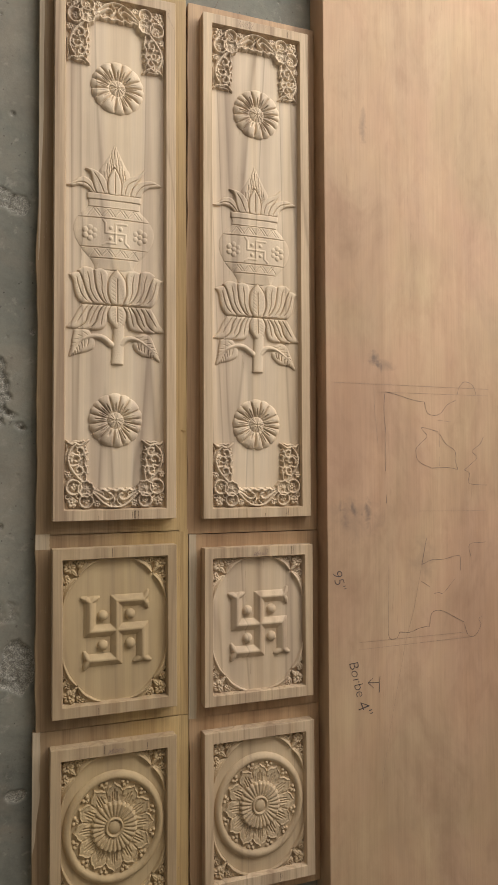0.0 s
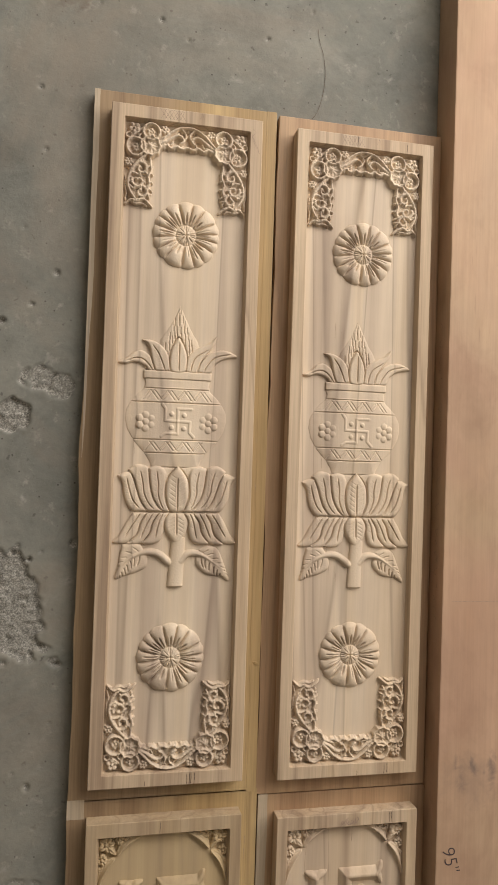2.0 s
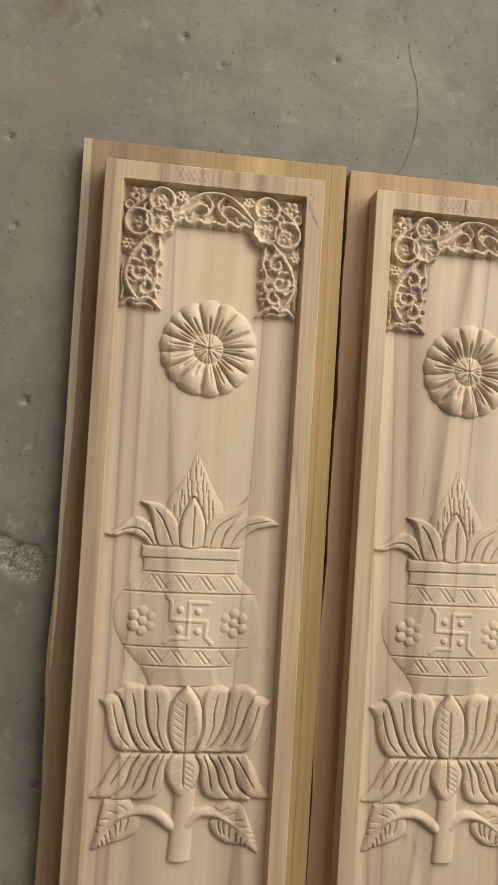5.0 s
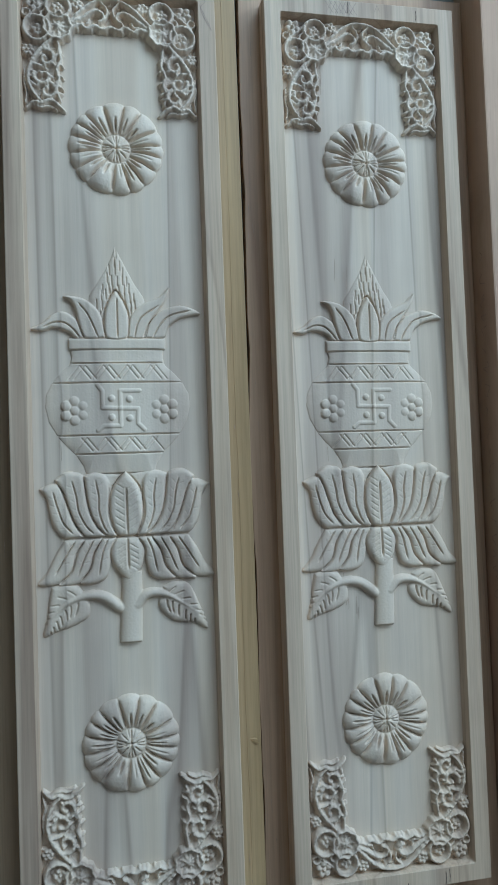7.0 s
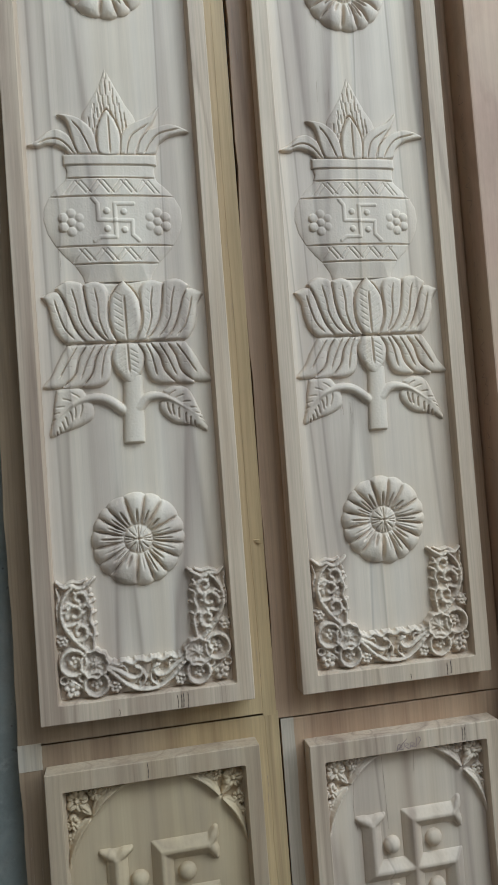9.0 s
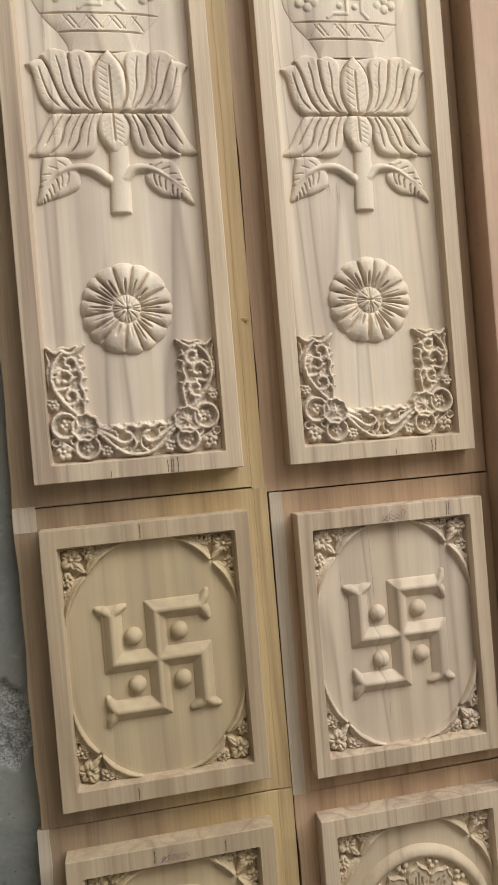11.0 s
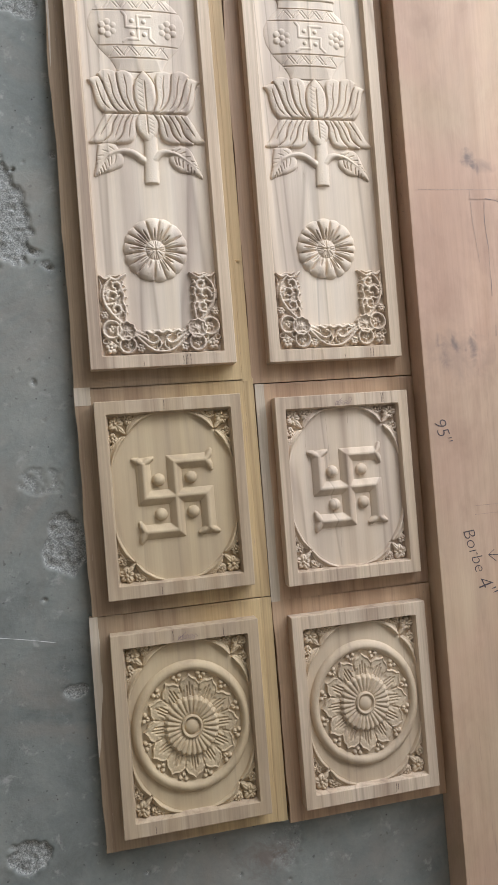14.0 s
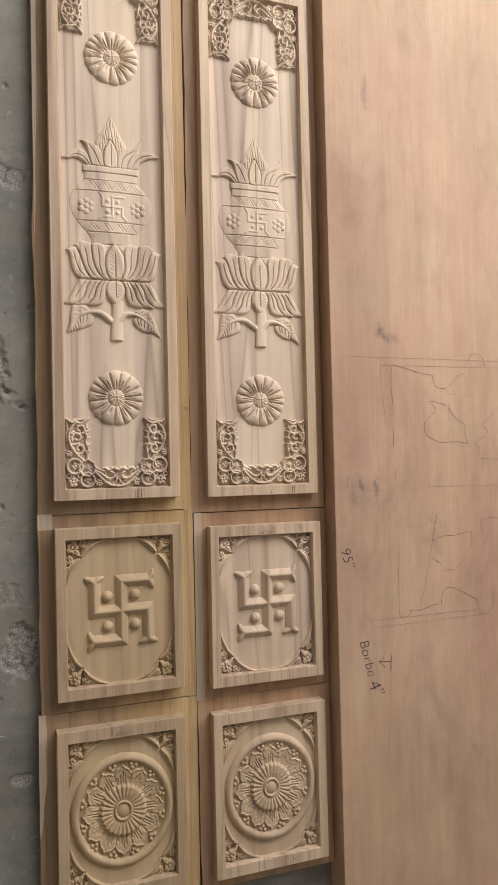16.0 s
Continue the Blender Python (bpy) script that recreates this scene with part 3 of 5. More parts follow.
def pot_leaves(top):
    r = Relief(-84, 84, 96, 190, 0.5)
    r.petal([(-2, 187), (6, 170), (15, 152), (25, 132), (20, 100), (-20, 100), (-28, 134), (-20, 150), (-9, 169)], 0.05, 3.0, 17.0, 0.8)
    rng = random.Random(4)
    for row, y in enumerate(range(114, 182, 8)):
        w = float(np.interp(y, [108, 132, 150, 168, 182], [22, 24, 15.5, 7, 1.5]))
        n = max(1, int(w / 2.6))
        for k in range(n):
            x = -2 + w * (2 * (k + 0.5 + 0.25 * (row % 2)) / n - 1) * 0.84 + rng.uniform(-0.7, 0.7)
            yy = y + rng.uniform(-2.5, 2.5)
            r.groove([(x, yy - 5.6), (x + rng.uniform(-0.4, 0.4), yy + 5.0)], 0.5, 2.0)
    r.petal([(21, 98), (26, 111), (35, 122), (45, 127), (57, 130), (68, 128), (78, 122), (65, 119), (56, 116), (47, 109), (41, 98)], 0.4, 3.6)
    r.petal([(6, 98), (8, 113), (14, 124), (25, 132), (39, 138.5), (49, 148), (44, 134), (38, 126), (29, 113), (23, 98)], 0.6, 3.7)
    r.petal([(-29, 98), (-34, 109), (-41, 118), (-51, 123.5), (-61, 121), (-70, 113), (-81, 107), (-72, 104.5), (-63, 107.5), (-55, 107), (-46, 103), (-41, 98)], 0.4, 3.6)
    r.petal([(-12, 98), (-14, 111), (-19, 124), (-29, 134), (-40, 138), (-51, 138), (-44, 133), (-40.5, 125), (-37.5, 112), (-32, 98)], 0.8, 3.9)
    r.petal([(-3, 144), (-10.5, 131), (-14, 117), (-12, 98), (7, 98), (9, 117), (5, 131)], 1.2, 4.2)
    r.soften(1)
    for line in ([(-70, 108.5), (-60, 113), (-50, 112.5), (-42, 106), (-37, 99)], [(-37, 131), (-30.5, 123), (-25, 112), (-20, 99)], [(-1.8, 136), (-1.8, 99)],
                 [(14, 99), (17, 111), (22, 119), (37, 129)], [(31.5, 99), (39.5, 112), (49, 120), (68, 125)],
                 [(-13, 98), (-14.8, 117), (-10.5, 132), (-3, 144), (5.5, 132), (9.5, 117), (7.8, 98)], [(-33, 99), (-38, 112), (-41, 125)], [(22.5, 99), (28, 112), (36, 122)]):
        r.groove(line, 0.62, 2.6)
    r.rough(0.05, 1.3, 7)
    return r.mesh("leaves_and_coconut", FRESH, top, "pointed coconut among mango leaves")


def lotus(top):
    cx = 1.8
    r = Relief(-83.8, 83.8, -135, -24, 0.55)
    r.petal([(cx - 30, -29), (cx, -31), (cx + 30, -29), (cx + 20, -60), (cx - 20, -60)], 0.6, 1.2)
    edges, ribs, veins = [], [], []
    for s in (-1, 1):
        def half(pts):
            return flip(pts, s, cx)
        outer = [(79, -42), (68, -37.5), (60, -38.5), (56, -48), (52, -62), (47, -76), (38, -88), (56, -89), (66, -79), (70.5, -65), (72.5, -52)]
        second_ = [(65, -34), (55, -27.5), (44, -28), (38.5, -32), (37, -42), (36, -54), (32.5, -68), (26, -80), (17, -88), (39, -88), (47.5, -76), (53, -62), (57.5, -48)]
        third_ = [(38.5, -31), (29, -28), (20, -30.5), (15, -39), (14, -54), (14, -70), (9, -88), (19, -88), (27, -80), (33.5, -68), (36.5, -54), (38, -42)]
        r.petal(half(outer), 0.5, 3.9, 6.0)
        r.petal(half(second_), 0.9, 4.2, 4.5)
        r.petal(half(third_), 1.1, 4.4, 4.5)
        low_out = [(57, -90), (66, -104), (73, -118), (82, -130), (63, -130), (51.5, -119), (46.5, -103), (38, -90)]
        low_mid = [(40, -90), (47, -103), (52, -119), (64, -131), (54, -132.5), (43, -129), (35, -118), (30.5, -103), (21, -90)]
        low_in = [(23, -90), (31, -103), (35.5, -118), (44.5, -130), (33, -132), (21, -127), (16.5, -115), (15, -101), (9, -90)]
        r.petal(half(low_out), 0.4, 3.3, 6.0)
        r.petal(half(low_mid), 0.7, 3.6, 5.0)
        r.petal(half(low_in), 0.9, 3.9, 5.0)
        edges += [half(q) for q in ([(61, -39), (57, -48), (52.5, -62), (47, -76), (39, -87)], [(39, -32), (37.5, -42), (36, -54), (32.5, -68), (26, -80), (19, -87)],
                                    [(15.5, -40), (15.5, -54), (15, -70), (10, -86)], [(22.5, -90), (30.5, -103), (35, -118), (43.5, -129)], [(39, -91), (46.5, -103), (51.5, -119), (62, -129)])]
        ribs += [half(q) for q in ([(66.5, -46), (63, -60), (58, -74), (50, -84)], [(49.5, -36), (46, -50), (44, -64), (38, -77), (31, -85)], [(28, -36), (25.5, -51), (25.5, -64), (22, -77), (18, -85)],
                                   [(18, -91), (23, -103), (27, -123)], [(31, -91), (38.5, -105), (46, -123)], [(48, -92), (56.5, -105), (66, -121)])]
        for rib in ribs[-6:]:
            q = curve(rib)
            for k in range(3, len(q) - 3, 4):
                (x, y), (dx, dy) = q[k], q[k + 1] - q[k]
                m = math.hypot(dx, dy)
                for side in (-1, 1):
                    veins.append([(x + side * dy / m * 1.5, y - side * dx / m * 1.5), (x + side * dy / m * 5.5 - dx / m * 3, y - side * dx / m * 5.5 - dy / m * 3)])
    r.petal([(cx, -27), (cx + 11, -41), (cx + 16, -56), (cx + 15.5, -73), (cx + 8, -88), (cx - 8, -88), (cx - 15.5, -73), (cx - 16, -56), (cx - 11, -41)], 1.6, 4.6, 6.0)
    r.petal([(cx + 10, -90), (cx + 15.5, -102), (cx + 13.5, -116), (cx + 1, -131), (cx - 12.5, -116), (cx - 15.5, -102), (cx - 10, -90)], 1.4, 4.3, 6.0)
    r.soften(2)
    for line in edges:
        r.groove(line, 0.66, 2.9)
    for line in ribs:
        r.groove(line, 0.66, 2.7)
    for k, line in enumerate(veins):
        r.groove(line, 0.55, 0.28 if k % 3 else 0.45)
    for s in (-1, 1):
        r.groove(flip([(0, -27), (11.5, -41), (16.5, -56), (16, -73), (9, -88)], s, cx), 0.75, 2.0)
        r.groove(flip([(10, -90), (16, -102), (14, -116)], s, cx), 0.75, 1.7)
        for k in range(7):
            y = -82 + k * 6.3
            r.groove([(cx + s * 2, y), (cx + s * 10.5, y + 6)], 0.6, 0.6 if s < 0 else 0.45)
        for k in range(5):
            y = -96 - k * 5
            r.groove([(cx + s * 2, y), (cx + s * 10, y - 5)], 0.6, 0.6 if s > 0 else 0.35)
    r.groove([(cx, -44), (cx + 0.3, -87)], 0.9, 2.6)
    r.groove([(cx, -90), (cx + 0.5, -119)], 0.9, 2.6)
    r.groove([(cx - 56, -88.8), (cx, -89), (cx + 56, -88.8)], 1.1, 1.8)
    r.rough(0.06, 1.4, 8)
    return r.mesh("lotus", FRESH, top, "open lotus with ribbed petals")


def stem(top):
    r = Relief(-84, 84, -191, -122, 0.6)
    X, Y = np.meshgrid(r.xs, r.ys)
    v = (X - 3 - (Y + 178) * 0.04) / (9 + 0.02 * (-122 - Y))
    r.h = np.where((np.abs(v) < 1) & (Y > -188), 0.5 + 4.4 * np.sqrt(np.clip(1 - v * v, 0, 1)), r.h)
    r.petal([(33.5, -138.6), (45.8, -134.1), (58.1, -138), (66.7, -155.3), (75.5, -180), (62.2, -174.4), (43.8, -171.1), (31.4, -160.5), (29.4, -150.9), (36.6, -146.1)], 0.5, 3.4, 6.0)
    r.petal([(-68, -132.7), (-56.7, -130), (-45.4, -132.4), (-39.3, -141.4), (-34.6, -151.2), (-36.6, -161.9), (-48.5, -168.6), (-62.9, -172.9), (-76.2, -176.9), (-72.7, -159.3), (-70.6, -144.7)], 0.5, 3.2, 6.0)
    r.ridge([(8.9, -153.8), (17.1, -144.9), (28.4, -143.5), (41.7, -147.9), (62.2, -161.8)], [5.0, 4.6, 4.0, 3.0, 1.2], [4.4, 4.6, 4.6, 4.8, 3.6], 0.8, 0.6)
    r.ridge([(-6.5, -155), (-21.9, -144), (-38.2, -142.5), (-54.6, -148.2), (-68, -160.6)], [5.0, 4.6, 4.0, 3.0, 1.2], [4.2, 4.4, 4.4, 4.6, 3.4], 0.8, 0.6)
    r.soften(3)
    for rib, deep in (([(33, -146), (45, -150), (58, -160), (66, -169), (73, -178)], 2.4), ([(-40, -143), (-55, -148), (-65, -158), (-71, -168), (-75, -175)], 1.6)):
        q = curve(rib)
        for k in range(3, len(q) - 3, 4):
            (x, y), (dx, dy) = q[k], q[k + 1] - q[k]
            m = math.hypot(dx, dy)
            dx, dy = dx / m, dy / m
            reach = 1.0 - 0.65 * k / len(q)
            for side in (-1, 1):
                nx, ny = -side * dy, side * dx
                low = ny < 0
                far = (15.0 if low else 11.0) * reach
                r.groove([(x + 3.2 * nx, y + 3.2 * ny), (x + 0.6 * far * nx + 2.0 * dx, y + 0.6 * far * ny + 2.0 * dy), (x + far * nx + 6.0 * dx, y + far * ny + 6.0 * dy)], 0.75, deep if low else 0.6 * deep)
    r.rough(0.05, 1.4, 9)
    return r.mesh("stem_and_leaves", FRESH, top, "cut stem with two veined leaves")


def scroll(top, up):
    """The pierced leaf-scroll that fills one end of the tall field and runs down its two sides."""
    r = Relief(-83.8, 83.8, 310, 427.5)
    for s in (-1, 1):
        def R(pts, rad, h, **k):
            r.ridge(flip(pts, s), rad, h, **k)
        # diagonal ribbon, stacked volutes and the flared end of the leg
        def volute(x, y, q, start, turn, h=6.2):
            pts = []
            for k in range(12):
                g = math.radians(start + turn * k / 11)
                pts.append((x + q * (1 - 0.62 * k / 11) * math.cos(g), y + q * (1 - 0.62 * k / 11) * math.sin(g)))
            R(pts, [3.0, 2.9, 2.5, 2.0], [h, h, h - 0.6, h - 1.2], smooth=False)
            r.ball(s * pts[-1][0], pts[-1][1], 3.0, h - 0.4)
            for k in (1, 3, 5, 7):
                px, py = pts[k]
                ux, uy = (px - x) / q, (py - y) / q
                tx, ty = (pts[k + 1][0] - px) / q, (pts[k + 1][1] - py) / q
                R([(px, py), (px + 3.6 * ux - 3 * tx, py + 3.6 * uy - 3 * ty), (px + 5.6 * ux - 9 * tx, py + 5.6 * uy - 9 * ty)], [2.4, 2.2, 0.8], [h - 0.3, h - 0.8, 3.4])
        R([(53, 384), (63, 374), (72, 362), (77, 349), (76.5, 337), (71, 327), (66, 322)], [2.6, 3.2, 3.2, 2.8, 2.6, 2.2, 1.8], 6.6)
        R([(50, 384), (48.5, 372), (47.5, 362), (51, 353), (49, 343), (52, 334), (49, 325)], [1.8, 2.2, 2.0, 2.2, 1.9, 2.0, 1.6], 5.6)
        volute(60.5, 363.5, 8.6, 75, 330)
        volute(64, 346, 9.0, 20, -320)
        volute(59.5, 332, 8.2, 110, 320)
        R([(72, 357), (66, 356), (60, 353)], [2.6, 2.4, 1.2], [6.0, 5.4, 3.6])
        R([(75, 340), (71, 337), (67, 337)], [2.4, 2.2, 1.2], [5.8, 5.2, 3.6])
        R([(80.5, 353), (81, 340), (79, 330), (80.5, 321)], [1.0, 1.3, 1.3, 1.0], 4.2)
        R([(80, 315.5), (73, 321), (66, 320), (58, 323), (51, 319.5), (45, 314.5)], [1.4, 2.4, 2.8, 2.8, 2.6, 1.6], [4.4, 5.6, 6.0, 6.0, 5.6, 4.6])
        R([(73, 319), (66, 316.5), (58, 317.5), (52, 315)], [1.4, 1.8, 1.8, 1.2], 4.6)
        for x, y in ((45.8, 368), (45.6, 357), (45.8, 346), (46, 335)):
            R([(x + 4, y + 2), (x, y)], [2.2, 1.6], 4.8)
        r.blossom(s * 77.2, 371, 6.2, 5.4, 6)
        for k in range(4):
            R([(83, 366 + 3.6 * k), (78, 367 + 3.0 * k)], 1.0, 3.8)
        # side ring, top ring, corner
        r.ring(s * 68.5, 391.5, 11.8, 2.6, 6.8)
        r.blossom(s * 67, 391, 7.2, 4.8, 5, 0.5)
        r.ring(s * 48.5, 413.5, 11.0, 2.5, 6.8)
        r.blossom(s * 49, 413.5, 6.6, 4.8, 5, 0.2)
        r.blossom(s * 71, 416.5, 8.6, 5.8, 5, 0.9)
        r.ring(s * 60.5, 406, 3.8, 1.9, 5.6)
        r.ring(s * 78, 407, 3.6, 1.5, 5.0)
        R([(58, 420), (64, 413), (72, 407), (79, 400)], 1.5, 5.4)
        r.dish(s * 49.5, 394.5, 15.4, 7.6)
        # arch over the middle with its curls
        R([(38, 400), (30, 408), (22, 416), (11, 423), (0, 424.5)], [2.4, 3.0, 2.6, 2.3, 2.2], 6.8)
        R([(36, 399), (26, 405), (16, 412), (8, 411), (6, 405), (11, 402)], [2.8, 3.0, 2.6, 2.3, 2.0, 2.0], 6.2)
        R([(10, 423), (3, 416), (4, 408), (9, 401)], [1.4, 1.7, 1.6, 1.4], 5.2)
        R([(36, 395), (28, 398), (22, 395), (14, 398.5), (8, 395.5), (0, 398)], [2.6, 2.8, 2.4, 2.8, 2.4, 2.6], 5.6)
        for x in (31, 25, 18, 11, 4):
            r.ball(s * x, 394.5, 2.0, 4.2)
        r.blossom(s * 31, 418.5, 6.6, 5.6, 6, 0.3)
        R([(20, 404), (22, 400), (27, 400)], 1.5, 5.0)
    # thin web left standing between the tendrils
    solid = (r.h > 0).astype(float)
    k = 9
    box_ = np.cumsum(np.cumsum(np.pad(solid, ((k, k), (k, k))), 0), 1)
    n_ = 2 * k - 1
    dens = (box_[n_:, n_:] - box_[:-n_, n_:] - box_[n_:, :-n_] + box_[:-n_, :-n_])[:solid.shape[0], :solid.shape[1]] / n_ ** 2
    web = np.pad(dens, ((0, solid.shape[0] - dens.shape[0]), (0, solid.shape[1] - dens.shape[1])))
    r.h = np.maximum(r.h, np.where(web > 0.58, 2.0, -9))
    r.soften(1)
    r.h = np.where(r.h > 0, r.h * 1.25, r.h)
    r.rough(0.42, 1.8, 11 if up else 12)
    if not up:
        r.ys = -r.ys[::-1]
        r.h = r.h[::-1]
    return r.mesh("scroll_border", FRESH, top, "pierced leaf and flower scrollwork")


# -- square panels --
IX, IY = 86.5, 117.0
SPRAY_W, SPRAY_H = 72.0, 86.0                 # reach of a corner spray along the two sides


def sunk_field(top, ix, iy, label):
    """The ground of a square panel, with a hollow cut behind each corner spray."""
    r = Relief(-ix, ix, -iy, iy, 1.0, 0.0)
    X, Y = np.meshgrid(r.xs, r.ys)
    a, b = (ix - np.abs(X)) / SPRAY_W, (iy - np.abs(Y)) / SPRAY_H
    arc = (np.clip(1 - a, 0, 1) ** 1.6 + np.clip(1 - b, 0, 1) ** 1.6) ** (1 / 1.6)
    r.h = -3.4 * np.clip((arc - 1.0) * 22, 0, 1)
    r.h += 0.3 * np.exp(-((arc - 0.985) / 0.02) ** 2)
    return r.mesh("field", FRESH, top, label, floor=-99)


def corner_sprays(top, ix, iy):
    """In each corner a cluster of small flowers from which two curling blades trail along the sides."""
    for sx in (1, -1):
        for sy in (1, -1):
            x0, x1 = sorted((sx * (ix - SPRAY_W - 4), sx * (ix - 0.8)))
            y0, y1 = sorted((sy * (iy - SPRAY_H - 4), sy * (iy - 0.8)))
            r = Relief(x0, x1, y0, y1, 0.6)
            vary = 0.5 + 0.5 * math.sin(2.1 * sx + 1.3 * sy)

            def P(pts):
                return [(sx * (ix - u), sy * (iy - v)) for u, v in pts]
            arc = []
            for deg in (47, 55, 63, 71, 79, 87):
                t = math.radians(deg)
                arc.append((SPRAY_W * (1 - math.cos(t) ** 1.25), SPRAY_H * (1 - math.sin(t) ** 1.25)))
            wide = (4.5, 9.0, 10.5, 8.5, 5.0, 0.8)
            k_ = SPRAY_W / SPRAY_H
            for turn in (False, True):
                wave = (0.0, 1.2, -0.6, 0.9, -0.3, 0.0)
                inner = [(max(u - 0.5 * (w + e), 1.2), max(v - 0.85 * (w + e * (1 + vary)), 0.8)) for (u, v), w, e in zip(arc, wide, wave)]
                blade = [(u + 0.6, v + 0.6) for u, v in arc] + inner[::-1]
                vein = [(0.35 * u + 0.65 * p, 0.35 * v + 0.65 * q) for (u, v), (p, q) in zip(arc[:5], inner[:5])]
                ridge = [(0.8 * u + 0.2 * p, 0.8 * v + 0.2 * q) for (u, v), (p, q) in zip(arc, inner)]
                if turn:
                    blade, vein, ridge = ([(v * k_, u / k_) for u, v in q] for q in (blade, vein, ridge))
                r.petal(P(blade), -1.2, 4.6, 4.0, 0.7)
                r.ridge(P(ridge), [1.6, 2.6, 2.8, 2.4, 1.8, 0.8], [5.6, 6.4, 6.0, 5.0, 3.6, 1.2], -0.4, 0.6)
                r.groove(P(vein), 0.9, 1.8)
            # leaf between the two blades, then the flowers
            r.petal(P([(12, 14), (20, 17), (25, 28), (16, 24)]), -0.4, 4.6, 4.0, 0.7)
            r.groove(P([(14, 17), (18, 21), (23, 26)]), 0.8, 1.8)
            for k, (u, v, rad) in enumerate(((12, 13, 10.0), (29, 7.5, 6.6), (7.0, 33, 6.8), (40, 4.6, 4.0), (4.2, 47, 4.2))):
                px, py = P([(u, v)])[0]
                for q in range(5):
                    t = 0.7 * k + 2 * math.pi * q / 5 + 0.4 * vary
                    grow = 1.0 + 0.22 * math.sin(2.3 * q + k + sx + 0.7 * sy)
                    h = (5.8 if k == 0 else 4.8) * (0.85 + 0.2 * math.cos(1.7 * q + sy))
                    r.ball(px + 0.64 * rad * math.cos(t), py + 0.64 * rad * math.sin(t), 0.46 * rad * grow, h, -1.4)
                    r.groove([(px + 0.25 * rad * math.cos(t), py + 0.25 * rad * math.sin(t)), (px + 0.95 * rad * math.cos(t), py + 0.95 * rad * math.sin(t))], 0.8, 2.2 if k < 3 else 1.0)
                r.ball(px, py, 0.26 * rad, 5.6 if k == 0 else 4.4, -0.8)
            r.soften(1)
            r.rough(0.2, 1.5, 21)
            r.mesh("corner_spray", FRESH, top, "small flowers and trailing leaves in the corner", sunk=-3.8)


def hooked_cross(top):
    r = Relief(-62, 62, -66, 66, 0.7)
    X, Y = np.meshgrid(r.xs, r.ys)
    half, tall_ = 9.8, 8.2

    def bar(x0, x1, y0, y1):
        d = np.maximum(np.maximum(x0 - X, X - x1), np.maximum(y0 - Y, Y - y1))
        d = np.maximum(d, 0)
        z = np.where(d < half, np.minimum(tall_ * (1 - d / half) + 0.9, tall_ - 0.2), -9)
        r.h = np.maximum(r.h, z)
    cx, cy = 1.5, -1.0
    bar(cx, cx, cy - 47, cy + 47)
    bar(cx - 43, cx + 43, cy, cy)
    bar(cx, cx + 43, cy + 47, cy + 47)
    bar(cx - 43, cx, cy - 47, cy - 47)
    bar(cx + 43, cx + 43, cy - 46, cy)
    bar(cx - 43, cx - 43, cy, cy + 46)
    for ex, ey, ux, uy in ((cx - 43, cy + 50, 1, 0), (cx + 48, cy + 47, 0, 1), (cx + 43, cy - 50, 1, 0), (cx - 48, cy - 47, 0, 1)):
        ox, oy = (0, 1 if ey > 0 else -1) if ux else (1 if ex > 0 else -1, 0)
        for s in (-1, 1):
            r.ridge([(ex - 3 * ox, ey - 3 * oy), (ex + s * 7 * ux + 1.5 * ox, ey + s * 7 * uy + 1.5 * oy), (ex + s * 13 * ux + 4 * ox, ey + s * 13 * uy + 4 * oy)], [5.2, 5.0, 2.8], [7.2, 6.2, 4.2])
    r.soften(2)
    r.rough(0.05, 2.0, 31)
    part_ = r.mesh("emblem", FRESH, top, "chamfered four-armed auspicious emblem")
    for x in (cx - 22.5, cx + 22.5):
        for y in (cy - 24, cy + 24):
            d = Relief(x - 9.5, x + 9.5, y - 9.5, y + 9.5, 0.6)
            d.ball(x, y, 8.8, 8.0)
            d.mesh("boss", FRESH, top, "small domed boss")
    return part_


